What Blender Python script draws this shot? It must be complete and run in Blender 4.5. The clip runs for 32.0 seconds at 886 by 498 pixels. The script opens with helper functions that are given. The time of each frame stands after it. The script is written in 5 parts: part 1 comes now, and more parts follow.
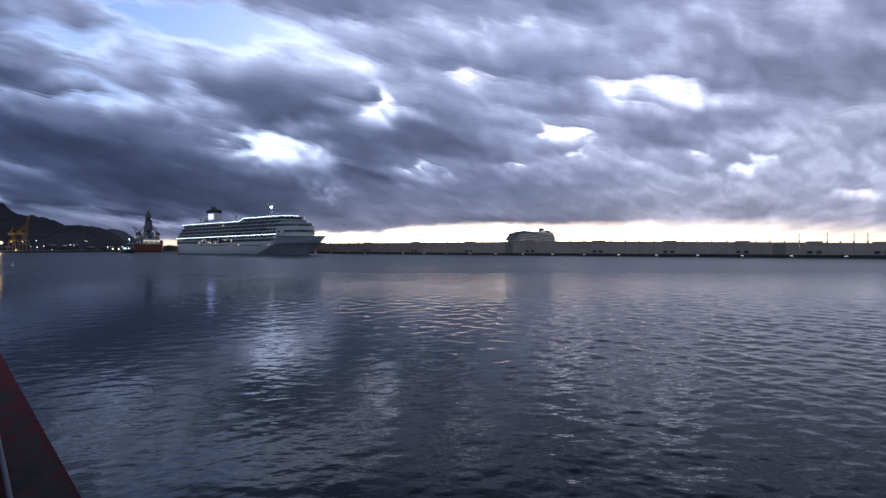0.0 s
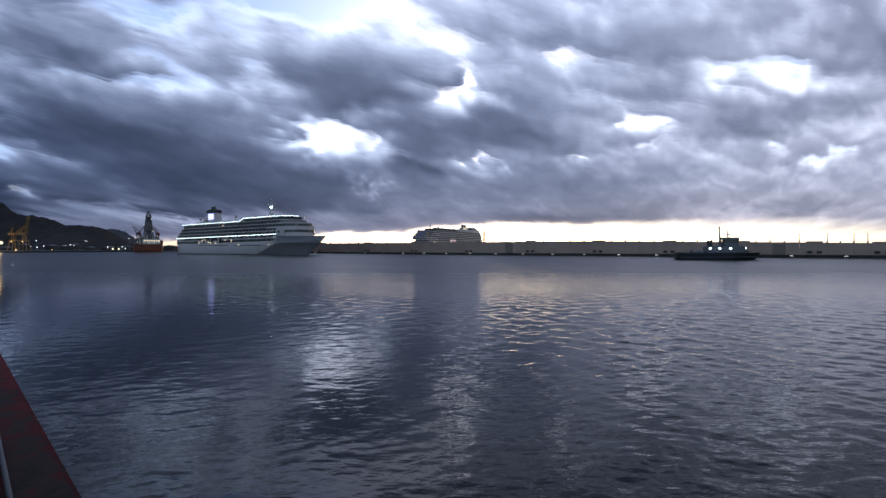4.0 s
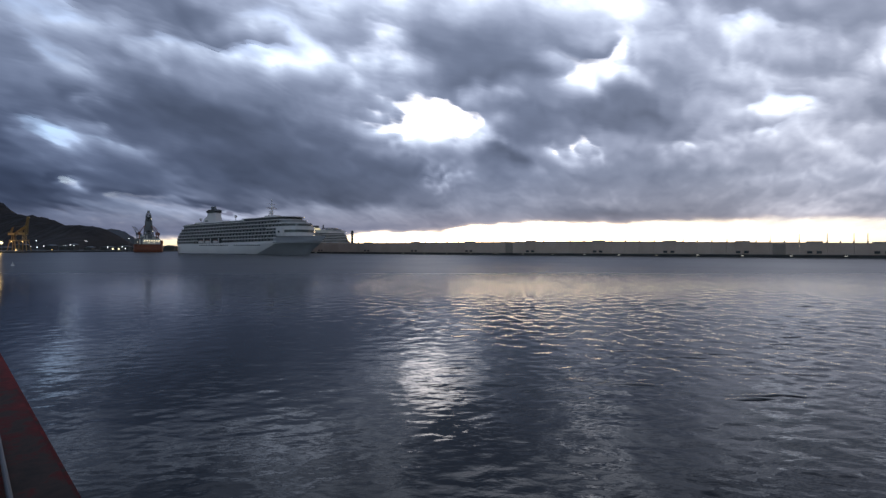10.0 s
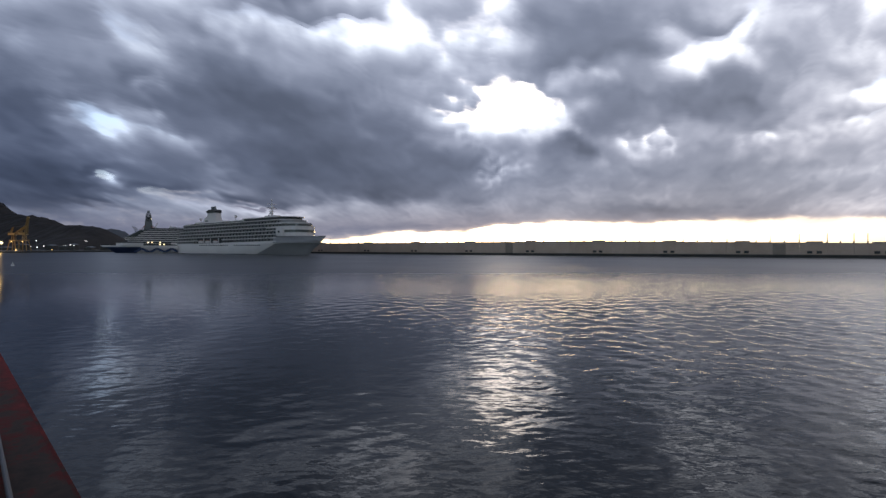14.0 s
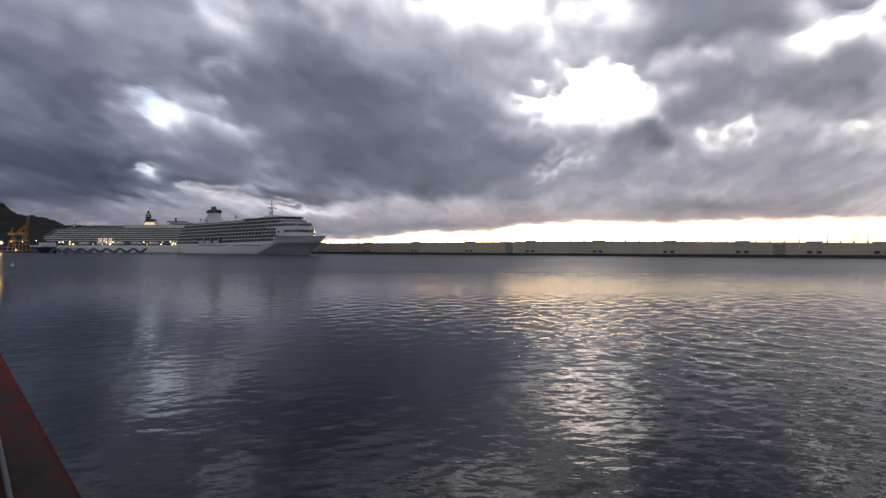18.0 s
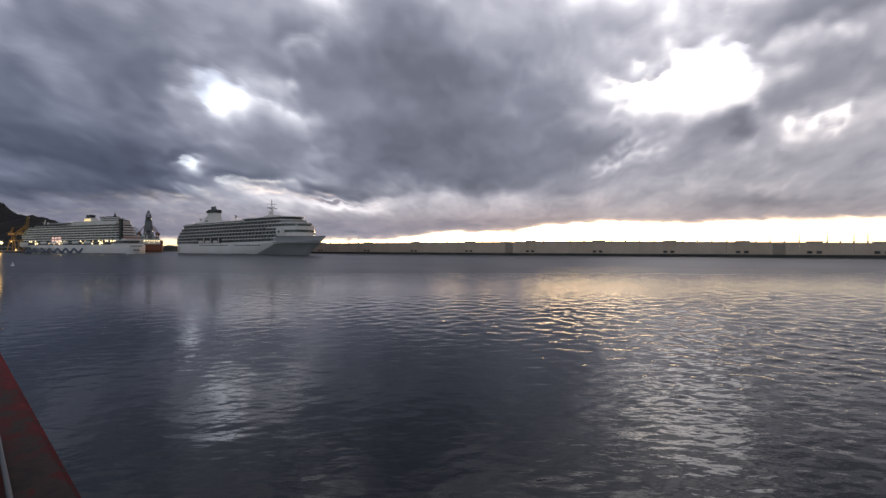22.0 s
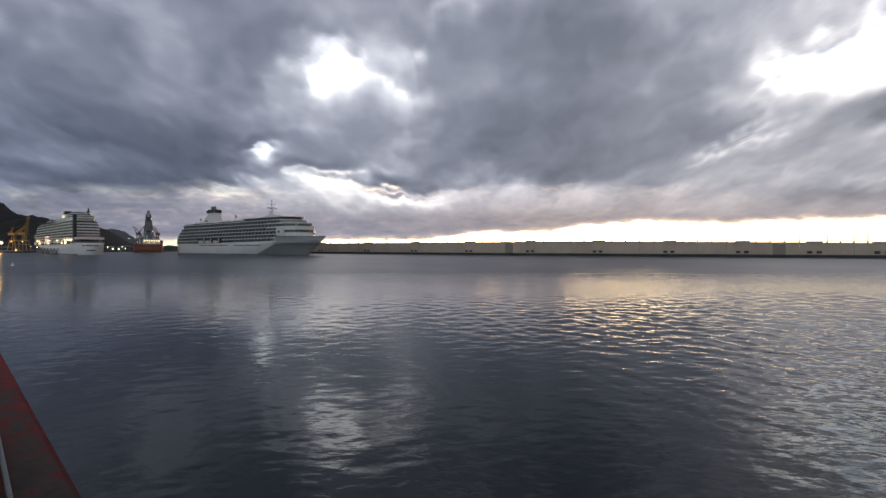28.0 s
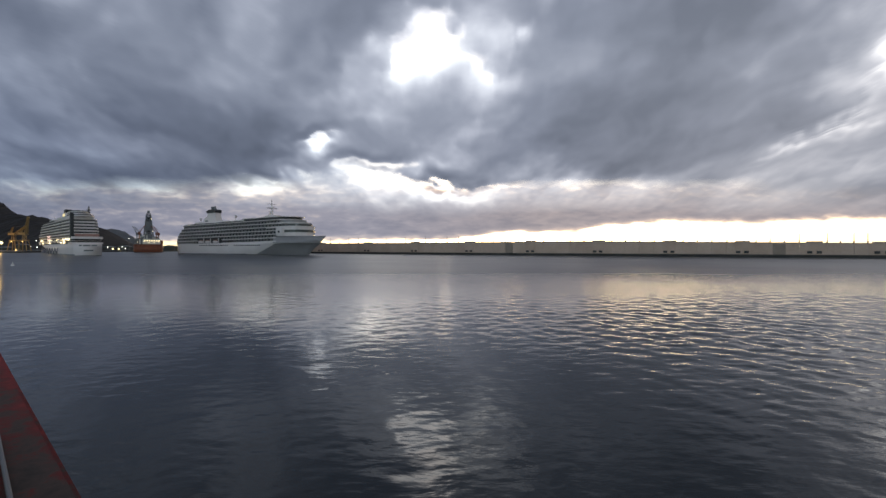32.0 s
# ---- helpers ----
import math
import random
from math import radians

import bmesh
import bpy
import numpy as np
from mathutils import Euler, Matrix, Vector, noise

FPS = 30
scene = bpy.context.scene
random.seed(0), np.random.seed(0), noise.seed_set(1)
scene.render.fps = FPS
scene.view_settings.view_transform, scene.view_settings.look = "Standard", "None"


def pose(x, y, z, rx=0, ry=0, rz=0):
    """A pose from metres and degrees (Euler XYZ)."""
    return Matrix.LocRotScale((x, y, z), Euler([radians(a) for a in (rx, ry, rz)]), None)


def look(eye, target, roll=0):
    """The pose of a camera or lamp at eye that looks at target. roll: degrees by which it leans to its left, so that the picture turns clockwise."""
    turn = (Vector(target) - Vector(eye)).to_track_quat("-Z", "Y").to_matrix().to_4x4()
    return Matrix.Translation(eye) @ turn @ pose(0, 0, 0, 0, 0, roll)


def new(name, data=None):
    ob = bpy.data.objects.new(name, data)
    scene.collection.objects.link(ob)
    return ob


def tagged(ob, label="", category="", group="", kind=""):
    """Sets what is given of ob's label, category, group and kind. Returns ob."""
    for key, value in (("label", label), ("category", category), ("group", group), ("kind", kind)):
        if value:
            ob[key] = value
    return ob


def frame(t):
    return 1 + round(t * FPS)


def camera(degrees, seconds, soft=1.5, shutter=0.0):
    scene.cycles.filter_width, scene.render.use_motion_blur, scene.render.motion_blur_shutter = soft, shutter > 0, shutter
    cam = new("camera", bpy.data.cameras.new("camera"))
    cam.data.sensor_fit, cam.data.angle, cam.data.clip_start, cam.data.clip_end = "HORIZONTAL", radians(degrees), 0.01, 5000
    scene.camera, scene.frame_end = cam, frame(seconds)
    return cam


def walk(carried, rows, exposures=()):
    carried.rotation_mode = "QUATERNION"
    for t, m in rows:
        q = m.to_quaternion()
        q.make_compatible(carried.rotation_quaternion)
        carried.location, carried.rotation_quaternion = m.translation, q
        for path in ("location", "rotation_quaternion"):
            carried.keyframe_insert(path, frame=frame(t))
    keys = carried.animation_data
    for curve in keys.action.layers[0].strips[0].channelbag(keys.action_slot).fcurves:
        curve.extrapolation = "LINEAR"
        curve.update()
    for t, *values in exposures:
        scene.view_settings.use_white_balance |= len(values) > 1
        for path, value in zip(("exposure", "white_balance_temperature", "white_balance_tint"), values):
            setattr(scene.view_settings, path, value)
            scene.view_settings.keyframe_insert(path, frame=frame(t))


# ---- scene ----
# Harbour at daybreak, seen from a deck 6 m above the water. The camera stands still.
cam = camera(84.7, 32.0, soft=1.5)
EYE = pose(0, 0, 6.0, 89.93, 0, 0)
walk(cam, [(0, EYE), (32, EYE)],
     exposures=[(0, 1.06, 5250, 23), (3, 1.09, 5300, 20), (6, 1.22, 5600, 17), (9, 1.24, 5650, 15), (13, 1.34, 5900, 15),
                (17, 1.49, 6550, 17), (20, 1.57, 6720, 17), (25, 1.68, 6700, 16), (29, 1.7, 6600, 13), (32, 1.67, 6450, 12)])

# ---- light: the sky before sunrise, with the sun low behind the breakwater ----
SUN_TURN, SUN_UP = 8.0, 16.0
world = bpy.data.worlds.new("sky")
scene.world = world
world.use_nodes = True
wn = world.node_tree
wn.nodes.clear()
w_sky = wn.nodes.new("ShaderNodeTexSky")
w_sky.sky_type, w_sky.sun_disc = "NISHITA", False
w_sky.sun_elevation, w_sky.sun_rotation = radians(SUN_UP), radians(SUN_TURN)
w_sky.air_density, w_sky.dust_density, w_sky.ozone_density = 1.0, 1.2, 2.0
w_bg = wn.nodes.new("ShaderNodeBackground")
w_bg.inputs["Strength"].default_value = 0.15
w_out = wn.nodes.new("ShaderNodeOutputWorld")
w_tone = wn.nodes.new("ShaderNodeHueSaturation")
w_tone.inputs["Saturation"].default_value, w_tone.inputs["Value"].default_value = 0.95, 0.5
wn.links.new(w_sky.outputs[0], w_tone.inputs["Color"])
wn.links.new(w_tone.outputs[0], w_bg.inputs[0])
wn.links.new(w_bg.outputs[0], w_out.inputs[0])

sun_data = bpy.data.lights.new("sun", "SUN")
sun_data.energy, sun_data.angle, sun_data.color = 0.03, radians(60), (1.0, 0.82, 0.6)
sun = new("sun", sun_data)
sun.matrix_world = look((0, 0, 0), (-math.sin(radians(SUN_TURN)), -math.cos(radians(SUN_TURN)), -math.tan(radians(SUN_UP))))


# ---- materials ----
def nodes_of(name):
    m = bpy.data.materials.new(name)
    m.use_nodes = True
    t = m.node_tree
    return m, t, t.nodes["Principled BSDF"], t.nodes["Material Output"]


def link(t, a, b):
    t.links.new(a, b)


def noise_tex(t, vec, scale, detail=4.0, rough=0.55, distort=0.0):
    n = t.nodes.new("ShaderNodeTexNoise")
    n.inputs["Scale"].default_value, n.inputs["Detail"].default_value = scale, detail
    n.inputs["Roughness"].default_value, n.inputs["Distortion"].default_value = rough, distort
    if vec is not None:
        link(t, vec, n.inputs["Vector"])
    return n.outputs["Fac"]


def ramp(t, fac, stops, smooth=False):
    r = t.nodes.new("ShaderNodeValToRGB")
    r.color_ramp.interpolation = "EASE" if smooth else "LINEAR"
    e = r.color_ramp.elements
    while len(e) < len(stops):
        e.new(0.5)
    for k, (p, c) in zip(e, stops):
        k.position, k.color = p, (*c, 1) if len(c) == 3 else c
    link(t, fac, r.inputs[0])
    return r.outputs[0]


def math_node(t, op, a, b=0.0, clamp=False):
    n = t.nodes.new("ShaderNodeMath")
    n.operation, n.use_clamp = op, clamp
    for s, v in zip(n.inputs, (a, b)):
        if isinstance(v, (int, float)):
            s.default_value = v
        else:
            link(t, v, s)
    return n.outputs[0]


def surface(name, dark, light, rough=0.5, metal=0.0, big=0.25, fine=3.0, bump=0.1, emit=None, power=0.0):
    """Paint, steel, concrete, earth: two scales of variation and a fine relief, in metres."""
    m, t, b, _ = nodes_of(name)
    co = t.nodes.new("ShaderNodeTexCoord").outputs["Object"]
    info = t.nodes.new("ShaderNodeObjectInfo").outputs["Random"]
    n1, n2 = noise_tex(t, co, big, 5), noise_tex(t, co, fine, 6, 0.65)
    mixed = math_node(t, "ADD", math_node(t, "MULTIPLY", n1, 0.6), math_node(t, "MULTIPLY", n2, 0.4))
    mixed = math_node(t, "ADD", mixed, math_node(t, "MULTIPLY", math_node(t, "SUBTRACT", info, 0.5), 0.1))
    link(t, ramp(t, mixed, [(0.3, dark), (0.7, light)]), b.inputs["Base Color"])
    link(t, math_node(t, "ADD", math_node(t, "MULTIPLY", n2, 0.25), rough - 0.12, True), b.inputs["Roughness"])
    b.inputs["Metallic"].default_value = metal
    if bump:
        k = t.nodes.new("ShaderNodeBump")
        k.inputs["Strength"].default_value, k.inputs["Distance"].default_value = bump, 0.02
        link(t, n2, k.inputs["Height"])
        link(t, k.outputs[0], b.inputs["Normal"])
    if emit:
        b.inputs["Emission Color"].default_value = (*emit, 1)
        b.inputs["Emission Strength"].default_value = power
    return m


def glow(name, colour, power):
    m, t, b, _ = nodes_of(name)
    b.inputs["Base Color"].default_value = (0.6, 0.6, 0.6, 1)
    b.inputs["Emission Color"].default_value = (*colour, 1)
    b.inputs["Emission Strength"].default_value = power
    m.cycles.emission_sampling = "NONE"
    return m


white_paint = surface("white_paint", (0.63, 0.57, 0.545), (0.78, 0.71, 0.68), 0.4, big=0.06, fine=0.8, bump=0.03)
cream_paint = surface("cream_paint", (0.5, 0.48, 0.43), (0.66, 0.64, 0.58), 0.45, big=0.1, fine=1.0, bump=0.03)
grey_paint = surface("grey_paint", (0.1, 0.105, 0.11), (0.17, 0.175, 0.18), 0.5)
dark_glass = surface("dark_glass", (0.012, 0.016, 0.02), (0.03, 0.035, 0.04), 0.2, bump=0)
# near-black: shade of balcony recesses put into the colour; also doors and screens
recess_dark = surface("recess_dark", (0.022, 0.022, 0.023), (0.065, 0.063, 0.06), 0.6)
black_paint = surface("black_paint", (0.01, 0.011, 0.013), (0.025, 0.026, 0.03), 0.45)
# darker than the hull white: the bow's shade is put into its colour
bow_shade = surface("bow_shade", (0.25, 0.236, 0.235), (0.34, 0.322, 0.32), 0.45, big=0.05, fine=0.7, bump=0.03)
cabin_wall = surface("cabin_wall", (0.2, 0.195, 0.19), (0.33, 0.32, 0.31), 0.6, big=0.3, fine=1.5, bump=0)
rail_panel = surface("rail_panel", (0.34, 0.33, 0.32), (0.46, 0.45, 0.43), 0.3, big=0.1, fine=1.0, bump=0)
terrace_paint = surface("terrace_paint", (0.26, 0.13, 0.1), (0.42, 0.24, 0.2), 0.6)
rust_paint = surface("rust_paint", (0.11, 0.03, 0.014), (0.24, 0.07, 0.028), 0.6)
navy_paint = surface("navy_paint", (0.012, 0.018, 0.045), (0.02, 0.03, 0.07), 0.4)
blue_paint = surface("blue_paint", (0.014, 0.025, 0.075), (0.022, 0.04, 0.11), 0.4)
red_paint = surface("red_paint", (0.2, 0.03, 0.018), (0.36, 0.06, 0.03), 0.5)
yellow_paint = surface("yellow_paint", (0.21, 0.13, 0.04), (0.32, 0.2, 0.06), 0.5)
steel = surface("steel", (0.12, 0.12, 0.12), (0.24, 0.24, 0.23), 0.45, 0.6)
rubber = surface("rubber", (0.008, 0.008, 0.008), (0.02, 0.02, 0.02), 0.7)
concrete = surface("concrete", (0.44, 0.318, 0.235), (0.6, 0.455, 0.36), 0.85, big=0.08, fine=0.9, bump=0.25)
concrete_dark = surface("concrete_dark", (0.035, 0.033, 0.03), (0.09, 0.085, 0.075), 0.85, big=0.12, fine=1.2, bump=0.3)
concrete_gate = surface("concrete_gate", (0.24, 0.185, 0.145), (0.34, 0.27, 0.215), 0.85, big=0.2, fine=1.5, bump=0.2)
rock_dark = surface("hill_rock", (0.024, 0.021, 0.019), (0.056, 0.048, 0.042), 0.95, big=0.012, fine=0.08, bump=0.4)
# far ridge: distance haze put into a paler, bluer rock colour
rock_hazed = surface("far_hill_hazed", (0.085, 0.092, 0.1), (0.14, 0.15, 0.16), 0.95, big=0.01, fine=0.06, bump=0.3)
wave_foam = surface("wave_foam", (0.5, 0.54, 0.58), (0.8, 0.82, 0.84), 0.6, big=0.4, fine=3.0, bump=0.3)
strip_light = glow("strip_light", (0.85, 1.0, 0.8), 1.5)
violet_light = glow("violet_light", (0.5, 0.5, 1.0), 0.9)
window_light = glow("window_light", (1.0, 0.76, 0.36), 0.75)
warm_light = glow("warm_light", (1.0, 0.84, 0.5), 0.9)
cool_light = glow("cool_light", (0.8, 1.0, 0.92), 2.5)
sodium_light = glow("sodium_light", (1.0, 0.6, 0.15), 0.8)
funnel_glow = glow("funnel_glow", (1.0, 0.78, 0.3), 0.25)
quay_light = glow("quay_light", (1.0, 0.9, 0.65), 0.45)
pink_light = glow("pink_light", (1.0, 0.6, 0.48), 0.3)
lamp_light = glow("lamp_light", (1.0, 0.97, 0.84), 1.5)
flood_light = glow("flood_light", (1.0, 0.84, 0.36), 1.0)
red_light = glow("red_light", (1.0, 0.12, 0.15), 5.0)


def water_material():
    m, t, b, _ = nodes_of("sea_water")
    co = t.nodes.new("ShaderNodeTexCoord").outputs["Object"]
    mp = t.nodes.new("ShaderNodeMapping")
    mp.inputs["Scale"].default_value = (0.55, 1.0, 1.0)
    mp.inputs["Rotation"].default_value = (0, 0, radians(12))
    link(t, co, mp.inputs[0])
    v = mp.outputs[0]
    b.inputs["Base Color"].default_value = (0.002, 0.008, 0.012, 1)
    b.inputs["IOR"].default_value = 1.27
    patch = noise_tex(t, co, 0.02, 3, 0.6)
    # close to the quay the ripple shows; out in the basin the wind's fine ripple blurs the reflection
    sep = t.nodes.new("ShaderNodeSeparateXYZ")
    link(t, co, sep.inputs[0])
    out_there = ramp(t, math_node(t, "MULTIPLY", sep.outputs[1], 1 / 300), [(0.1, (0, 0, 0)), (0.24, (0.1, 0.1, 0.1)), (0.42, (0.27, 0.27, 0.27))])
    still = ramp(t, patch, [(0.35, (0.01, 0.01, 0.01)), (0.65, (0.04, 0.04, 0.04))])
    link(t, math_node(t, "ADD", still, out_there), b.inputs["Roughness"])
    h = math_node(t, "MULTIPLY", noise_tex(t, v, 0.9, 3, 0.55, 0.4), 0.12)
    h = math_node(t, "ADD", h, math_node(t, "MULTIPLY", noise_tex(t, v, 3.0, 3, 0.5, 0.3), 0.055))
    calm = ramp(t, patch, [(0.3, (0.45, 0.45, 0.45)), (0.7, (1, 1, 1))])
    k = t.nodes.new("ShaderNodeBump")
    k.inputs["Strength"].default_value, k.inputs["Distance"].default_value = 0.9, 0.42
    # the port side lies sheltered and smooth
    lee = math_node(t, "DIVIDE", sep.outputs[0], math_node(t, "ADD", math_node(t, "ABSOLUTE", sep.outputs[1]), 8.0))
    lee = ramp(t, math_node(t, "ADD", lee, 0.5), [(0.05, (0.5, 0.5, 0.5)), (0.4, (0.88, 0.88, 0.88)), (0.75, (1.05, 1.05, 1.05))])
    link(t, math_node(t, "MULTIPLY", math_node(t, "MULTIPLY", h, calm), lee), k.inputs["Height"])
    link(t, k.outputs[0], b.inputs["Normal"])
    return m


def attribute(t, name, out="Fac"):
    n = t.nodes.new("ShaderNodeAttribute")
    n.attribute_name = name
    return n.outputs[out]


def tinted(t, colour, by):
    n = t.nodes.new("ShaderNodeMix")
    n.data_type, n.blend_type = "RGBA", "MULTIPLY"
    n.inputs["Factor"].default_value = 1.0
    link(t, colour, n.inputs[6])
    link(t, by, n.inputs[7])
    return n.outputs[2]


def cloud_material():
    """Cloud seen from below: thick parts slate grey, thin parts bright, gaps open to the sky."""
    m, t, b, out = nodes_of("cloud")
    t.nodes.remove(b)
    co, cover, depth = attribute(t, "flow", "Vector"), attribute(t, "cover"), attribute(t, "sheet")
    mid, fine = noise_tex(t, co, 3.0, 4, 0.55, 0.25), noise_tex(t, co, 11.0, 4, 0.55, 0.3)
    # thin cloud is ragged, thick cloud smooth
    rag = math_node(t, "SUBTRACT", 0.26, math_node(t, "MULTIPLY", math_node(t, "MINIMUM", math_node(t, "MAXIMUM", cover, 0.0), 1.0), 0.2))
    grain = math_node(t, "ADD", math_node(t, "MULTIPLY", math_node(t, "SUBTRACT", mid, 0.5), 0.4), math_node(t, "MULTIPLY", math_node(t, "SUBTRACT", fine, 0.5), rag))
    d = math_node(t, "ADD", cover, grain)
    lit = math_node(t, "ADD", attribute(t, "above"), grain)
    shade = ramp(t, math_node(t, "MULTIPLY", lit, 0.7), [(0.0, (0.54, 0.555, 0.56)), (0.12, (0.34, 0.355, 0.365)), (0.24, (0.215, 0.227, 0.247)), (0.36, (0.142, 0.152, 0.174)),
                           (0.5, (0.097, 0.1065, 0.127)), (0.68, (0.067, 0.0755, 0.094)), (0.95, (0.044, 0.0505, 0.064))])
    # dawn light put into the colour: brighter towards the dawn than over the land, warmer where it hangs low over the
    # sea
    sep = t.nodes.new("ShaderNodeSeparateXYZ")
    link(t, t.nodes.new("ShaderNodeNewGeometry").outputs["Position"], sep.inputs[0])
    side = ramp(t, math_node(t, "ADD", math_node(t, "MULTIPLY", sep.outputs[0], 1 / 8300), 0.5), [(0.15, (0.28, 0.33, 0.42)), (0.3, (0.42, 0.47, 0.56)), (0.42, (0.74, 0.77, 0.82)), (0.54, (1.05, 1.05, 1.06)), (0.7, (1.37, 1.29, 1.19))])
    # cloud out of view: dimmed overhead to darken the water, brightened behind to light ships
    low = ramp(t, math_node(t, "MULTIPLY", sep.outputs[2], 1 / 1600), [(0.1, (1.2, 1.02, 0.9)), (0.17, (1.09, 1.02, 0.96)), (0.25, (1, 1, 1)), (0.3, (1.05, 1.05, 1.05)), (0.36, (1.2, 1.2, 1.18)), (0.4, (1.1, 1.1, 1.1)), (0.43, (0.35, 0.35, 0.35)), (0.5, (0.35, 0.35, 0.35)), (0.6, (2.6, 2.6, 2.6))])
    shade = tinted(t, tinted(t, shade, side), low)
    em = t.nodes.new("ShaderNodeEmission")
    link(t, shade, em.inputs[0])
    clear = t.nodes.new("ShaderNodeBsdfTransparent")
    mix = t.nodes.new("ShaderNodeMixShader")
    here = math_node(t, "SUBTRACT", d, math_node(t, "MULTIPLY", depth, 0.25))  # the lower sheet only where the cloud is thick
    solid = math_node(t, "SUBTRACT", 1.0, math_node(t, "MULTIPLY", depth, 0.45))
    link(t, math_node(t, "MULTIPLY", ramp(t, math_node(t, "ADD", here, 0.17), [(0.0, (0, 0, 0)), (0.3, (0.62, 0.62, 0.62)), (0.56, (1, 1, 1))], True), math_node(t, "MULTIPLY", solid, attribute(t, "fade"))), mix.inputs[0])
    link(t, clear.outputs[0], mix.inputs[1])
    link(t, em.outputs[0], mix.inputs[2])
    link(t, mix.outputs[0], out.inputs[0])
    m.cycles.emission_sampling = "NONE"
    return m


def haze_material():
    """Distant cloud low over the sea, thinning to the clear strip."""
    m, t, b, out = nodes_of("far_cloud")
    t.nodes.remove(b)
    co, cover = attribute(t, "flow", "Vector"), attribute(t, "cover")
    n1, n2 = noise_tex(t, co, 0.8, 5, 0.52, 0.3), noise_tex(t, co, 2.6, 4, 0.5, 0.3)
    d = math_node(t, "ADD", cover, math_node(t, "MULTIPLY", math_node(t, "SUBTRACT", n1, 0.5), 1.1))
    d = math_node(t, "ADD", d, math_node(t, "MULTIPLY", math_node(t, "SUBTRACT", n2, 0.5), 0.5))
    tone = math_node(t, "ADD", math_node(t, "MULTIPLY", d, 0.5), math_node(t, "MULTIPLY", math_node(t, "SUBTRACT", n2, 0.5), 0.16))
    shade = ramp(t, tone, [(0.1, (0.68, 0.52, 0.33)), (0.24, (0.37, 0.295, 0.235)), (0.36, (0.2, 0.177, 0.168)), (0.5, (0.12, 0.116, 0.13)), (0.75, (0.082, 0.084, 0.102))])
    sep = t.nodes.new("ShaderNodeSeparateXYZ")
    link(t, t.nodes.new("ShaderNodeNewGeometry").outputs["Position"], sep.inputs[0])
    # dawn light put into the bank's colour: dimmer, bluer over land, warmer to seaward
    side = ramp(t, math_node(t, "ADD", math_node(t, "MULTIPLY", sep.outputs[0], 1 / 10000), 0.5), [(0.1, (0.6, 0.67, 0.78)), (0.3, (0.86, 0.89, 0.94)), (0.42, (0.95, 0.96, 0.98)), (0.6, (1.2, 1.08, 0.96))])
    em = t.nodes.new("ShaderNodeEmission")
    link(t, tinted(t, shade, side), em.inputs[0])
    clear = t.nodes.new("ShaderNodeBsdfTransparent")
    mix = t.nodes.new("ShaderNodeMixShader")
    link(t, ramp(t, d, [(0.1, (0, 0, 0)), (0.68, (1, 1, 1))], True), mix.inputs[0])
    link(t, clear.outputs[0], mix.inputs[1])
    link(t, em.outputs[0], mix.inputs[2])
    link(t, mix.outputs[0], out.inputs[0])
    m.cycles.emission_sampling = "NONE"
    return m


# ---- mesh helpers ----
def mesh_of(bm, mat, smooth=False):
    me = bpy.data.meshes.new("mesh")
    bmesh.ops.recalc_face_normals(bm, faces=bm.faces)
    bm.to_mesh(me)
    bm.free()
    me.materials.append(mat)
    if smooth:
        for p in me.polygons:
            p.use_smooth = True
    return me


def part(name, bm, mat, parent=None, label="", smooth=False, at=None):
    ob = new(name, mesh_of(bm, mat, smooth) if isinstance(bm, bmesh.types.BMesh) else bm)
    ob.parent = parent
    if at is not None:
        ob.matrix_basis = at
    return tagged(ob, label)


def empty(name, m, label, category, group="", kind=""):
    e = new(name)
    e.matrix_basis = m
    return tagged(e, label, category, group, kind)


def box(bm, x0, x1, y0, y1, z0, z1, bevel=0.0):
    vs = [bm.verts.new((x, y, z)) for x in (x0, x1) for y in (y0, y1) for z in (z0, z1)]
    fs = [bm.faces.new([vs[i] for i in q]) for q in ((0, 1, 3, 2), (4, 6, 7, 5), (0, 4, 5, 1), (2, 3, 7, 6), (0, 2, 6, 4), (1, 5, 7, 3))]
    if bevel:
        es = list({e for f in fs for e in f.edges})
        bmesh.ops.bevel(bm, geom=es, offset=bevel, segments=2, affect="EDGES")
    return bm


def boxed(*a, bevel=0.0):
    return box(bmesh.new(), *a, bevel=bevel)


def tube(bm, a, b, r0, r1=None, n=8):
    a, b = Vector(a), Vector(b)
    r1 = r0 if r1 is None else r1
    q = (b - a).to_track_quat("Z", "Y")
    rings = []
    for p, r in ((a, r0), (b, r1)):
        rings.append([bm.verts.new(p + q @ Vector((r * math.cos(2 * math.pi * i / n), r * math.sin(2 * math.pi * i / n), 0))) for i in range(n)])
    for i in range(n):
        bm.faces.new((rings[0][i], rings[0][(i + 1) % n], rings[1][(i + 1) % n], rings[1][i]))
    bm.faces.new(rings[0][::-1])
    bm.faces.new(rings[1])
    return bm


def prism(bm, outline, z0, z1):
    """A slab with the given outline in x, y."""
    lo = [bm.verts.new((x, y, z0)) for x, y in outline]
    hi = [bm.verts.new((x, y, z1)) for x, y in outline]
    n = len(lo)
    for i in range(n):
        bm.faces.new((lo[i], lo[(i + 1) % n], hi[(i + 1) % n], hi[i]))
    bm.faces.new(lo[::-1])
    bm.faces.new(hi)
    return bm


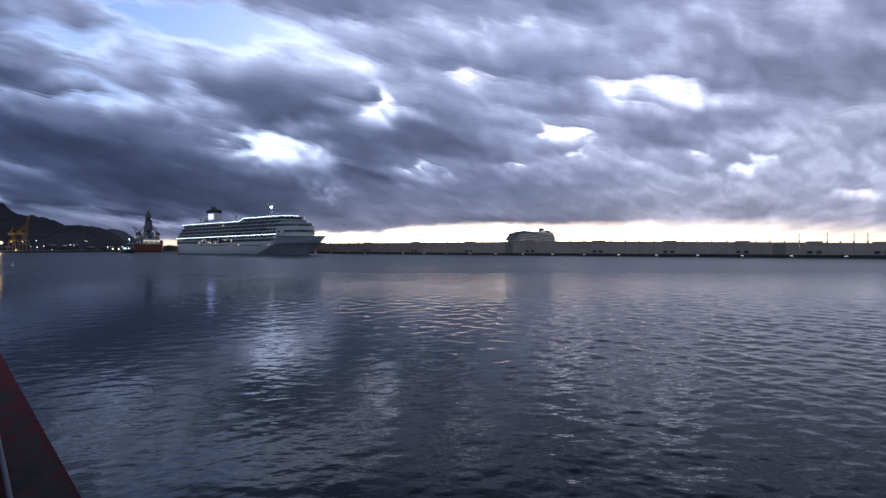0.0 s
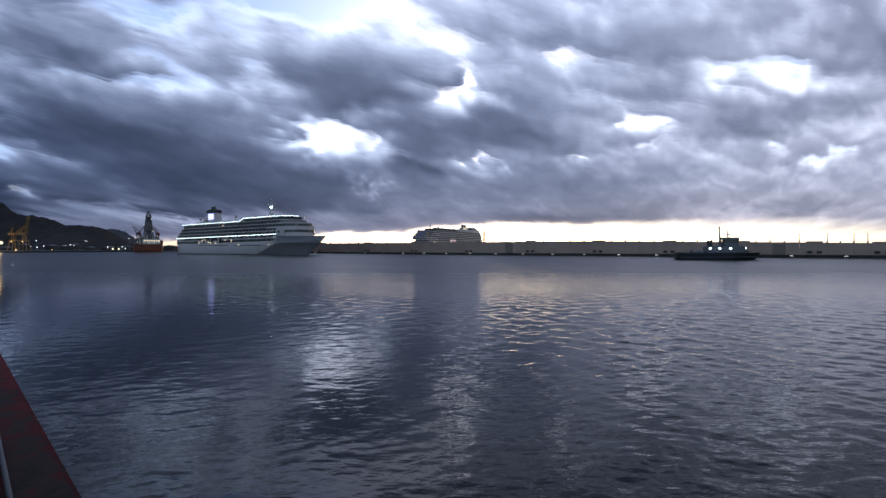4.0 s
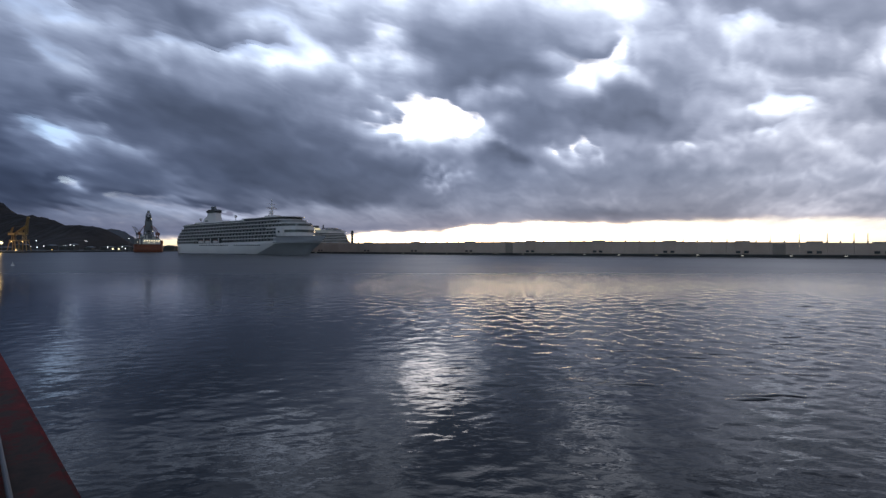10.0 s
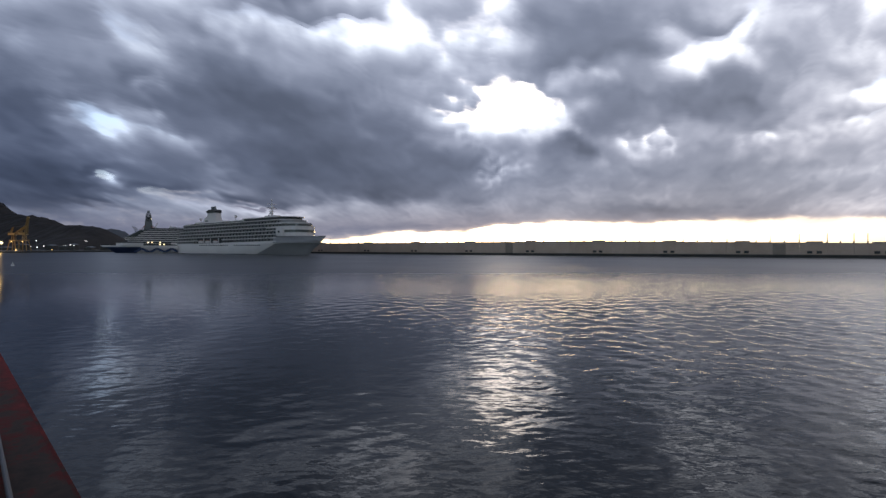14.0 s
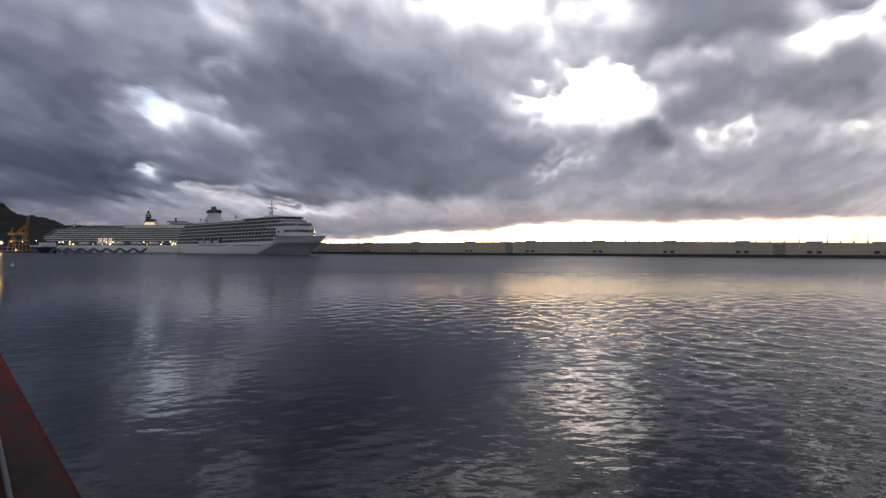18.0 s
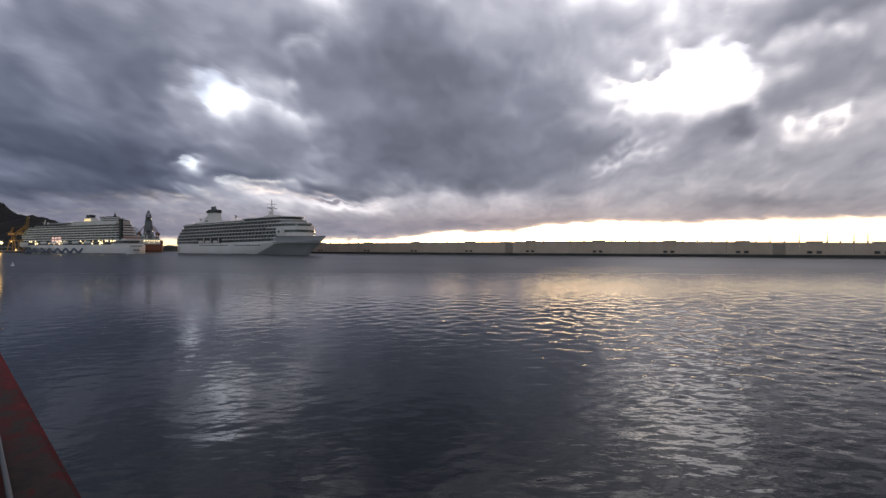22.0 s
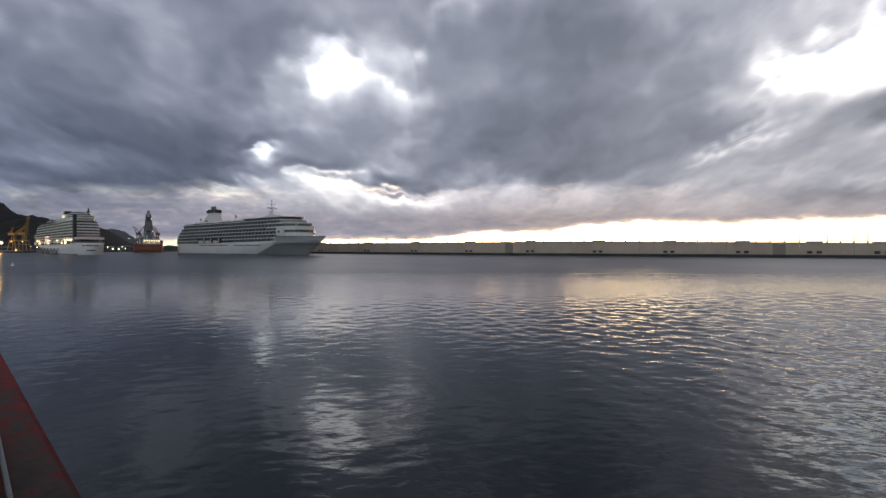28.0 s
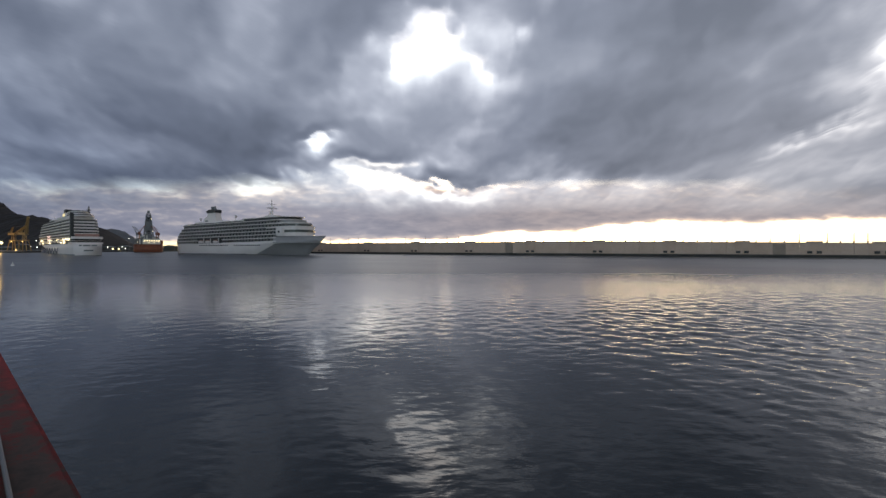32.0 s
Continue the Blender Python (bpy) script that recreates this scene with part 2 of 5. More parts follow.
def side_prism(bm, outline, y0, y1):
    """A slab with the given outline in x, z."""
    lo = [bm.verts.new((x, y0, z)) for x, z in outline]
    hi = [bm.verts.new((x, y1, z)) for x, z in outline]
    n = len(lo)
    for i in range(n):
        bm.faces.new((lo[i], lo[(i + 1) % n], hi[(i + 1) % n], hi[i]))
    bm.faces.new(lo[::-1])
    bm.faces.new(hi)
    return bm


def ball(bm, c, r, n=8):
    bmesh.ops.create_icosphere(bm, subdivisions=2, radius=r, matrix=Matrix.Translation(c))
    return bm


def deck_outline(x0, x1, half, nose=8.0, tail=2.0):
    """Outline of a ship's deck: rounded front, slightly rounded stern."""
    pts = [(x0 + tail, -half), (x1 - nose, -half)]
    for i in range(1, 8):
        a = -math.pi / 2 + math.pi * i / 8
        pts.append((x1 - nose + nose * math.cos(a), half * math.copysign(abs(math.sin(a)) ** 0.8, math.sin(a))))
    pts += [(x1 - nose, half), (x0 + tail, half), (x0, half * 0.82), (x0, -half * 0.82)]
    return pts


def hull_mesh(length, half, levels, rake=22.0, fine=0.32, stern=0.9):
    """A ship's hull. levels: (z, breadth share, how far the bow reaches out)."""
    bm = bmesh.new()
    n = 28
    rows = []
    for z, share, reach in levels:
        ring = []
        x1, x0 = length / 2 - rake + rake * reach, -length / 2 + (1 - share) * 6
        for side in (-1, 1):
            line = []
            for i in range(n + 1):
                u = i / n
                x = x0 + (x1 - x0) * u
                w = half * share
                taper = fine + 0.22 * (1 - reach)
                if u > 1 - taper:
                    k = (u - 1 + taper) / taper
                    w *= max(0.0, 1 - k ** (1.05 + 2.2 * reach)) ** 0.95
                if u < 0.06:
                    w *= stern + (1 - stern) * (u / 0.06)
                line.append(bm.verts.new((x, side * max(w, 0.12), z)))
            ring.append(line)
        rows.append(ring)
    for a, b in zip(rows, rows[1:]):
        for s in (0, 1):
            for i in range(n):
                bm.faces.new((a[s][i], a[s][i + 1], b[s][i + 1], b[s][i]))
        bm.faces.new((a[0][0], a[1][0], b[1][0], b[0][0]))
        bm.faces.new((a[0][n], a[1][n], b[1][n], b[0][n]))
    for i in range(n):
        bm.faces.new((rows[-1][0][i], rows[-1][1][i], rows[-1][1][i + 1], rows[-1][0][i + 1]))
    return bm


def perlin(x, y, seed):
    """Gradient noise on arrays, about -1 to 1."""
    rng = np.random.RandomState(seed)
    ang = rng.rand(256, 256) * 2 * np.pi
    ix, iy = np.floor(x).astype(int), np.floor(y).astype(int)
    fx, fy = x - ix, y - iy
    wx, wy = fx ** 3 * (fx * (fx * 6 - 15) + 10), fy ** 3 * (fy * (fy * 6 - 15) + 10)

    def corner(a, b):
        g = ang[(iy + b) % 256, (ix + a) % 256]
        return np.cos(g) * (fx - a) + np.sin(g) * (fy - b)

    low = corner(0, 0) * (1 - wx) + corner(1, 0) * wx
    high = corner(0, 1) * (1 - wx) + corner(1, 1) * wx
    return 1.5 * (low * (1 - wy) + high * wy)


def fbm(x, y, seed, octaves, gain=0.5):
    return sum(gain ** k * perlin(x * 2 ** k, y * 2 ** k, seed + k) for k in range(octaves))


def billow(x, y, seed, octaves, gain=0.5):
    """Rounded bulges with narrow creases."""
    return sum(gain ** k * (np.sqrt(perlin(x * 2 ** k, y * 2 ** k, seed + k) ** 2 + 0.035) * 2 - 0.65) for k in range(octaves))


# ---- water: one sheet to the horizon with wind ripples, drifting slowly ----
def make_water():
    rng = random.Random(5)
    rows, cols = 860, 760
    ys = 7.0 * (640.0 / 7.0) ** (np.arange(rows) / (rows - 1))
    gs = np.linspace(-1, 1, cols)
    gx = gs[None, :] * (ys[:, None] * 0.98 + 14.0)
    gy = np.repeat(ys[:, None], cols, 1)
    cell = np.maximum(np.gradient(ys)[:, None], (ys[:, None] * 0.98 + 14.0) * 2 / cols)
    z = np.zeros_like(gx)
    for i in range(64):
        wave = 0.4 * 8.0 ** (i / 63)
        a = rng.gauss(-1.35, 0.75)
        kx, ky = math.cos(a) * 2 * math.pi / wave, math.sin(a) * 2 * math.pi / wave
        foot = gy ** 2 / 5160  # ripple shorter than this melts into a blurred reflection
        fade = np.clip(wave / (2.2 * foot) - 0.35, 0, 1) * np.clip(wave / (4.0 * cell) - 0.5, 0, 1) * (wave / 0.9) ** -0.35
        z += fade * WAVE_SLOPE * wave / (2 * math.pi) * np.sin(gx * kx + gy * ky + rng.uniform(0, 6.28))
    z *= 0.35 + 0.8 * np.clip(0.5 + 1.1 * fbm(gx * 0.022, gy * 0.03, 120, 3), 0, 1.3)
    lee = np.clip((gx / gy + 0.35) / 0.8, 0, 1)  # the hills shelter the water on the port side
    lee = lee * lee * (3 - 2 * lee)
    z *= 1 - 0.88 * np.clip((gy - 30 - 12 * lee) / (70 + 70 * lee), 0, 1)
    z *= 0.7 + 1.15 * lee
    z = 0.05 * np.tanh(z / 0.05)
    z *= np.clip((1 - np.abs(gs))[None, :] * 12, 0, 1) * np.clip((640 - gy) / 120, 0, 1)
    n = rows * cols
    idx = np.arange(n).reshape(rows, cols)
    quad = np.stack([idx[:-1, :-1], idx[:-1, 1:], idx[1:, 1:], idx[1:, :-1]], -1).reshape(-1, 4).tolist()
    verts = np.stack([gx.ravel(), gy.ravel(), z.ravel()], 1).tolist()
    low = -0.3  # the open sea beyond the rippled part
    verts += [(x, y, low) for x, y in ((-9000, -2000), (9000, -2000), (9000, 9000), (-9000, 9000))]
    quad.append([n, n + 1, n + 2, n + 3])
    me = bpy.data.meshes.new("water")
    me.from_pydata(verts, [], quad)
    me.shade_smooth()
    me.materials.append(water_material())
    return tagged(new("water", me), "dark rippled harbour water reflecting the dawn sky", "water", kind="structure")


WAVE_SLOPE = 0.0145
water = make_water()

# ---- clouds: a deck 800 m up that lowers towards the sea and drifts over the harbour ----
CLOUD_UP, CLOUD_FALL = 800.0, 0.15
CLOUD_VX, CLOUD_VY = 0.09 * CLOUD_UP, -0.036 * CLOUD_UP
# place in cloud heights, half width, half depth (share of the distance), strength, lean
GAPS_LEE = [
    (2.06, 3.21, 0.1, 0.02, 0.35), (3.17, 3.76, 0.17, 0.03, 0.4), (1.99, 2.93, 0.1, 0.02, 0.3, 20), (1.52, 2.95, 0.07, 0.02, 0.35), (1.06, 2.03, 0.08, 0.025, 0.6),
    (0.97, 2.22, 0.14, 0.03, 0.5, -10), (0.84, 2.88, 0.14, 0.03, 0.3, 5), (0.77, 2.04, 0.26, 0.025, 0.4, -3), (0.71, 2.62, 0.1, 0.025, 0.5), (0.63, 2.52, 0.07, 0.02, 0.15),
    (0.44, 3.1, 0.08, 0.02, 0.3), (0.15, 1.94, 0.2, 0.03, 0.35, -8), (0.04, 1.96, 0.14, 0.04, 0.25, -10), (-0.11, 3.18, 0.15, 0.022, 0.28, -25), (-0.22, 2.27, 0.16, 0.025, 0.35, -15)]
GAPS_MID = [
    (-0.32, 2.33, 0.13, 0.05, 0.5, -20), (-0.32, 2.13, 0.08, 0.03, 0.45, 40), (-0.39, 2.17, 0.14, 0.04, 0.3, 10), (-0.55, 3.04, 0.1, 0.03, 0.2), (-0.72, 2.79, 0.2, 0.06, 0.45, 15),
    (-0.74, 2.44, 0.18, 0.03, 0.42, 20), (-0.78, 1.64, 0.23, 0.11, 0.9), (-0.92, 3.69, 0.18, 0.02, 0.4, 25), (-0.99, 3.51, 0.14, 0.02, 0.4, 30), (-1.0, 2.71, 0.19, 0.055, 0.76, 26),
    (-1.17, 2.74, 0.17, 0.025, 0.4), (-1.33, 1.67, 0.29, 0.05, 0.45), (-1.37, 1.91, 0.22, 0.1, 0.3, -20), (-1.43, 2.06, 0.15, 0.04, 0.3, -35), (-1.65, 2.17, 0.28, 0.03, 0.35, -5)]
GAPS_WINDWARD = [
    (-2.06, 1.99, 0.23, 0.06, 0.25), (-2.23, 2.17, 0.21, 0.04, 0.2), (-2.44, 2.49, 0.09, 0.025, 0.45, 20), (-2.62, 2.81, 0.05, 0.025, 0.25, 55), (-2.64, 2.81, 0.14, 0.05, 0.12, -20),
    (-2.72, 4.79, 0.38, 0.03, 0.35), (-2.84, 2.86, 0.17, 0.075, 0.33), (-2.97, 2.94, 0.15, 0.06, 0.59, -15), (-2.93, 4.76, 0.2, 0.02, 0.4), (-3.06, 2.82, 0.06, 0.04, 0.2, 60),
    (-3.11, 3.28, 0.15, 0.07, 0.25), (-3.21, 4.6, 0.24, 0.025, 0.2), (-3.25, 4.23, 0.28, 0.028, 0.33, 5), (-3.52, 3.93, 0.05, 0.025, 0.36), (-3.57, 3.97, 0.16, 0.022, 0.3, 20), (-4.03, 4.42, 0.25, 0.025, 0.28, 8), (-3.75, 4.75, 1.1, 0.11, 0.32)]
BANKS_LEE = [
    (1.25, 1.72, 0.6, 0.12, 0.3), (2.1, 2.3, 0.5, 0.2, 0.25), (0.68, 2.21, 1.03, 0.04, 0.25, -3), (0.67, 4.67, 0.78, 0.07, 0.25), (0.1, 4.4, 0.8, 0.15, 0.3), (-0.04, 2.65, 0.4, 0.12, 0.4), (-0.11, 2.55, 0.46, 0.11, 0.3, -8), (-0.23, 2.69, 0.3, 0.12, 0.25, 10),
    (-0.49, 2.88, 0.25, 0.06, 0.35, -8), (-0.52, 3.18, 0.16, 0.05, 0.7), (-0.73, 2.05, 0.31, 0.12, 0.45, 8), (-0.75, 3.52, 1.43, 0.11, 0.3), (-1.34, 1.94, 0.18, 0.06, 0.35),
    (-1.66, 3.65, 0.89, 0.15, 0.3), (-1.76, 2.0, 0.14, 0.09, 0.3), (-1.77, 3.9, 0.71, 0.16, 0.2)]
BANKS_WINDWARD = [
    (-1.94, 2.55, 0.44, 0.2, 0.3), (-1.96, 4.07, 0.71, 0.08, 0.3), (-2.05, 2.88, 0.64, 0.2, 0.35), (-2.1, 3.26, 0.7, 0.22, 0.3), (-2.73, 4.31, 0.22, 0.07, 0.3),
    (-2.91, 4.35, 0.09, 0.05, 0.4), (-2.95, 2.42, 0.5, 0.2, 0.38), (-4.2, 2.85, 0.6, 0.2, 0.3), (-3.17, 2.99, 0.21, 0.27, 0.2), (-3.97, 3.66, 0.52, 0.21, 0.3), (-4.02, 3.22, 0.59, 0.22, 0.2),
    (-4.37, 3.78, 0.64, 0.2, 0.25), (-4.73, 4.42, 0.61, 0.06, 0.12), (-5.04, 4.31, 0.56, 0.09, 0.2), (1.6, 4.3, 1.9, 0.3, 0.17), (0.4, 4.9, 1.3, 0.25, 0.18)]


def grid_mesh(name, sheets, nx, ny, mat):
    """Sheets of one grid, each (verts, cover, flow, fade, above), stacked in one mesh."""
    idx = np.arange(nx * ny).reshape(ny, nx)
    quad = np.stack([idx[:-1, :-1], idx[:-1, 1:], idx[1:, 1:], idx[1:, :-1]], -1).reshape(-1, 4)
    me = bpy.data.meshes.new(name)
    n = len(sheets)
    me.from_pydata(np.concatenate([h[0] for h in sheets]).tolist(), [], np.concatenate([quad + k * nx * ny for k in range(n)]).tolist())
    me.attributes.new("cover", "FLOAT", "POINT").data.foreach_set("value", np.concatenate([h[1].ravel() for h in sheets]).astype(np.float32))
    me.attributes.new("flow", "FLOAT_VECTOR", "POINT").data.foreach_set("vector", np.concatenate([h[2].ravel() for h in sheets]).astype(np.float32))
    me.attributes.new("fade", "FLOAT", "POINT").data.foreach_set("value", np.concatenate([h[3].ravel() for h in sheets]).astype(np.float32))
    me.attributes.new("above", "FLOAT", "POINT").data.foreach_set("value", np.concatenate([h[4].ravel() for h in sheets]).astype(np.float32))
    me.attributes.new("sheet", "FLOAT", "POINT").data.foreach_set("value", np.repeat(np.arange(n, dtype=np.float32), nx * ny))
    me.materials.append(mat)
    return new(name, me)


CLOUD_MID = 2.4


def drawn_up(p, q):
    """Cloud rises as high as it is wide: its forms stretch away from the harbour and shrink with the distance."""
    qq = np.maximum(q, 0.7)
    return 1.63 * (p + CLOUD_MID) * qq ** -0.53, 5.6 * (1.0 - qq ** -0.53) + np.minimum(q - 0.7, 0) * 3.8


def patch_of(px, pl, row):
    """A soft oval at its place in the deck."""
    x, y, a, b, k = row[:5]
    lean = radians(row[5]) if len(row) > 5 else 0.0
    size = 1.63 * y ** -0.53
    cx, cl = drawn_up(x, y)
    dx, dl = (px - cx) / size, (cl - pl) / (1.82 * size)
    along, across = dx * math.cos(lean) + dl * math.sin(lean), dl * math.cos(lean) - dx * math.sin(lean)
    return k * np.exp(-((along / a) ** 2 + (across / b) ** 2))


def make_clouds():
    nx = 900
    ps = np.linspace(-9.0, 5.6, nx)
    qs = np.concatenate([np.linspace(-6, 0.6, 14), np.arange(0.7, 1.5, 0.03), np.arange(1.5, 3.2, 0.012), np.arange(3.2, 6.4, 0.02)])
    ny = len(qs)
    p, q = np.meshgrid(ps, qs)
    lam = 1 - CLOUD_FALL * q  # height of the deck, in cloud heights
    ex, far = drawn_up(p, q)

    def thickness(f):
        wp = ex + 0.12 * fbm(ex * 1.9, f * 1.9, 31, 4) + 0.07 * fbm(ex * 6, f * 6, 61, 4)
        wl = f + 0.08 * fbm(ex * 1.9 + 40, f * 1.9, 35, 4) + 0.055 * fbm(ex * 6 + 70, f * 6, 65, 4)
        # unseen overhead cloud is thickened to darken its reflection in the water
        c = np.full_like(p, 0.46) + 0.3 * np.clip((1.5 - q) / 0.3, 0, 1)
        for row in GAPS_LEE + GAPS_MID + GAPS_WINDWARD:
            c -= patch_of(wp, wl, row)
        for row in BANKS_LEE + BANKS_WINDWARD:
            c += 0.85 * patch_of(wp, wl, row)
        lumps = 0.3 - 0.11 * np.clip((q - 2.6) / 1.4, 0, 1)  # far off the bulges run together
        return c + lumps * billow(wp * 1.5, wl * 1.6, 3, 4, 0.56) + 0.14 * fbm(ex * 0.8, f * 1.1, 50, 3)

    cover = thickness(far)
    above = cover + 0.5 * (thickness(far - 0.05) - thickness(far + 0.05))  # light on the upper rims and shade on the bases, put into the tone
    edge = np.clip((q - 4.55 - 0.3 * fbm(p * 0.9, p * 0.0 + 0.5, 90, 4)) / 1.1, 0, 1)
    # unseen cloud behind the camera: toned brighter to windward, added to light ships and wall
    above = above + np.clip((0.5 - q) / 0.8, 0, 1) * 0.64 * np.clip((p + 3.6) / 1.6, -1, 1)
    # rounded bulges hang below the thick parts
    soft = np.clip((cover - 0.1) / 0.8, 0, 1)
    soft = soft * soft * (3 - 2 * soft)
    swell = -22 * soft - soft * (18 * billow(ex * 1.6, far * 1.6, 9, 2) + 6 * billow(ex * 3.6, far * 3.6, 21, 2, 0.45))
    sheets = []
    for k in range(2):
        flow = np.stack([ex, far, np.full_like(p, 0.06 * k)], -1)
        drop = (swell - 22.0 * k - 9.0 * k * fbm(ex * 2.6, far * 2.6, 149, 2)) * np.clip(lam, 0.2, 1)
        sheets.append((np.stack([CLOUD_UP * p.ravel(), CLOUD_UP * q.ravel(), (CLOUD_UP * (lam - 1) + drop).ravel()], 1), cover, flow, 1 - edge, above))
    ob = grid_mesh("cloud_layer", sheets, nx, ny, cloud_material())
    ob.location = (0, 0, CLOUD_UP + 6)
    return tagged(ob, "slate grey broken dawn cloud with bright gaps", "cloud", kind="structure")


FAR_CLOUD = 4900.0


def make_far_clouds():
    nx, ny = 420, 110
    us, zs = np.linspace(-1.75, 1.2, nx), np.linspace(-10, 760, ny)
    gu, gz = np.meshgrid(us, zs)
    clear = np.interp(gu, [-0.42, -0.27, -0.12, -0.07, 0.1, 0.3, 0.5, 0.62, 1.2], [95, 160, 178, 230, 270, 285, 300, 335, 345])
    clear = clear + 26 * fbm(gu * 7, gu * 0 + 3.3, 77, 4) * np.clip((gu + 0.3) / 0.2, 0.2, 1)
    cover = np.minimum(0.5 + (gz - clear) / 88, 1.25) - 0.9 * np.clip((gz - 430) / 260, 0, 1) - 0.22 * np.clip((-0.5 - gu) / 0.25, 0, 1) * np.clip((gz - 190) / 80, 0, 1)
    flow = np.stack([gu * 12, gz / 120, np.zeros_like(gu)], -1)
    verts = np.stack([gu.ravel() * FAR_CLOUD, np.full(gu.size, FAR_CLOUD), gz.ravel()], 1)
    ob = grid_mesh("backdrop_far_cloud", [(verts, cover, flow, np.ones_like(gu), cover)], nx, ny, haze_material())
    return tagged(ob, "distant lilac grey cloud bank over the bright horizon", "cloud", kind="structure")


clouds = make_clouds()
far_clouds = make_far_clouds()


# ---- land: hills, quay ----
def make_hill(name, ridge, y0, depth, mat, label):
    """A rough ridge. ridge: (x, height) along it."""
    bm = bmesh.new()
    n, rows = 320, 22
    px, ph = [p[0] for p in ridge], [p[1] for p in ridge]
    g = []
    for j in range(rows):
        v = j / (rows - 1)
        line = []
        for i in range(n):
            x = px[0] + (px[-1] - px[0]) * i / (n - 1)
            h = float(np.interp(x, px, ph))
            prof = math.sin(min(v / 0.6, 1.0) * math.pi / 2) if v < 0.6 else 1 - (v - 0.6) / 0.4
            z = h * prof * (1 + 0.2 * noise.fractal((x * 0.014, v * 3, 2.0), 0.8, 2.1, 7) * (0.3 + min(1, abs(v - 0.6) * 3)))
            line.append(bm.verts.new((x, y0 + depth * v + 18 * noise.noise((x * 0.01, v * 4, 0)), max(z * (1 + 0.05 * noise.fractal((x * 0.06, v * 9, 5.0), 0.7, 2.1, 5)), -2))))
        g.append(line)
    for j in range(rows - 1):
        for i in range(n - 1):
            bm.faces.new((g[j][i], g[j][i + 1], g[j + 1][i + 1], g[j + 1][i]))
    return tagged(part(name, bm, mat), label, "hill", kind="structure")


make_hill("backdrop_hill_near", [(-2185, 236), (-1850, 219), (-1641, 180), (-1616, 150), (-1568, 132), (-1520, 132), (-1484, 119), (-1453, 111), (-1369, 88), (-1281, 86), (-1264, 83), (-1243, 73), (-1212, 44), (-1191, 23), (-1170, -7)],
          1500, 500, rock_dark, "dark steep hill slopes falling to the port")
make_hill("backdrop_hill_far", [(-1750, 108), (-1622, 96), (-1520, 88), (-1463, 88), (-1430, 73), (-1404, 55), (-1389, 16), (-1376, -9)],
          1900, 500, rock_hazed, "distant ridge behind the port, haze put into its colour")


def make_quay():
    q = empty("quay", pose(0, 0, 0), "low dark concrete port quay under the hills", "quay", kind="structure")
    part("quay_body", prism(bmesh.new(), [(-1500, 690), (-610, 705), (-600, 820), (-565, 960), (-560, 1500), (-1500, 1500)], -4, 2.2), concrete_dark, q)
    part("quay_edge", prism(bmesh.new(), [(-1500, 688), (-608, 703), (-608, 706), (-1500, 691)], 1.6, 2.6), concrete, q)
    return q


make_quay()


# ---- breakwater: platform, wall of panels, raised piers, posts ----
BW0, BW1 = Vector((-205, 637, 0)), Vector((520, 124, 0))
BW_DIR = (BW1 - BW0).normalized()
BW_M = Matrix.Translation(BW0) @ Matrix.Rotation(math.atan2(BW_DIR.y, BW_DIR.x), 4, "Z")
BLOCK = 54.5
BW_LEN = (BW1 - BW0).length
BW_PIERS = [-5, 69, 147, 215.4, 283.5, 348, 408.4, 462.3, 509.8, 550, 583.3, 612, 640, 668, 696]  # raised piers, metres along the wall


def wall_top(s):
    """The wall steps down gently towards its root."""
    return 12.2 - 3.6 * max(0.0, min(1.0, (s - 380) / 240)) ** 1.2


def make_breakwater():
    b = empty("breakwater", BW_M, "long pale concrete breakwater wall on a dark quay platform", "breakwater", kind="structure")
    part("platform", boxed(-6, BW_LEN, -14, 10, -5, 1.7), concrete_dark, b, "dark concrete quay platform")
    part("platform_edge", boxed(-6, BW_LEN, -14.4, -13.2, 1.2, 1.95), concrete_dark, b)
    marks = [p + (q - p) * i / 5 for p, q in zip(BW_PIERS, BW_PIERS[1:]) for i in range(5)]
    for s0, s1 in zip(marks, marks[1:]):
        h = wall_top(s0)
        part("wall_panel", boxed(s0 + 0.05, s1 - 0.05, -2.0, 2.0, 1.7, h - 0.5), concrete, b)
        part("coping", boxed(s0, s1 - 0.02, -2.4, 2.3, h - 0.5, h), concrete, b)
    for k, s in enumerate(BW_PIERS[:-1]):
        h, bay = wall_top(s), (BW_PIERS[k + 1] - s) / 5
        part("pier", boxed(s - 4.4, s + 4.4, -2.7, 2.6, h + 0.004, h + 0.9, bevel=0.1), concrete, b)
        part("pier_panel", boxed(s - 4.8, s + 4.8, -2.25, -2.004, 4.6, h - 0.52), concrete, b)
        for d in (-2.5, 2.5):
            dw = part("doorway", boxed(s + d - 1.7, s + d + 1.7, -2.5, -2.004, 2.6, 4.55), concrete, b, "pale doorway surround")
            part("door", boxed(s + d - 1.4, s + d + 1.4, -2.56, -2.502, 2.62, 4.3), recess_dark, dw, "dark door")
        for i in range(1, 5):
            p = s + i * bay
            ph = wall_top(p)
            part("post", boxed(p - 0.4, p + 0.4, -0.4, 0.4, ph + 0.004, ph + 1.2), concrete, b)
            if (i + k) % 2 == 0 or i == 4:
                bm = bmesh.new()
                tube(bm, (p, 0, ph + 1.2), (p, 0, ph + 6.2), 0.24, 0.17, 6)
                tube(bm, (p, 0, ph + 5.9), (p, -1.4, ph + 6.1), 0.1, 0.08, 6)
                part("light_pole", bm, grey_paint, b)
    for s in (327.0, 531.0):
        part("gate_panel", boxed(s - 3.6, s + 3.6, -2.5, -2.004, 1.72, wall_top(s) - 1.0), concrete_gate, b, "tall darker panel in the wall")
    return b


make_breakwater()
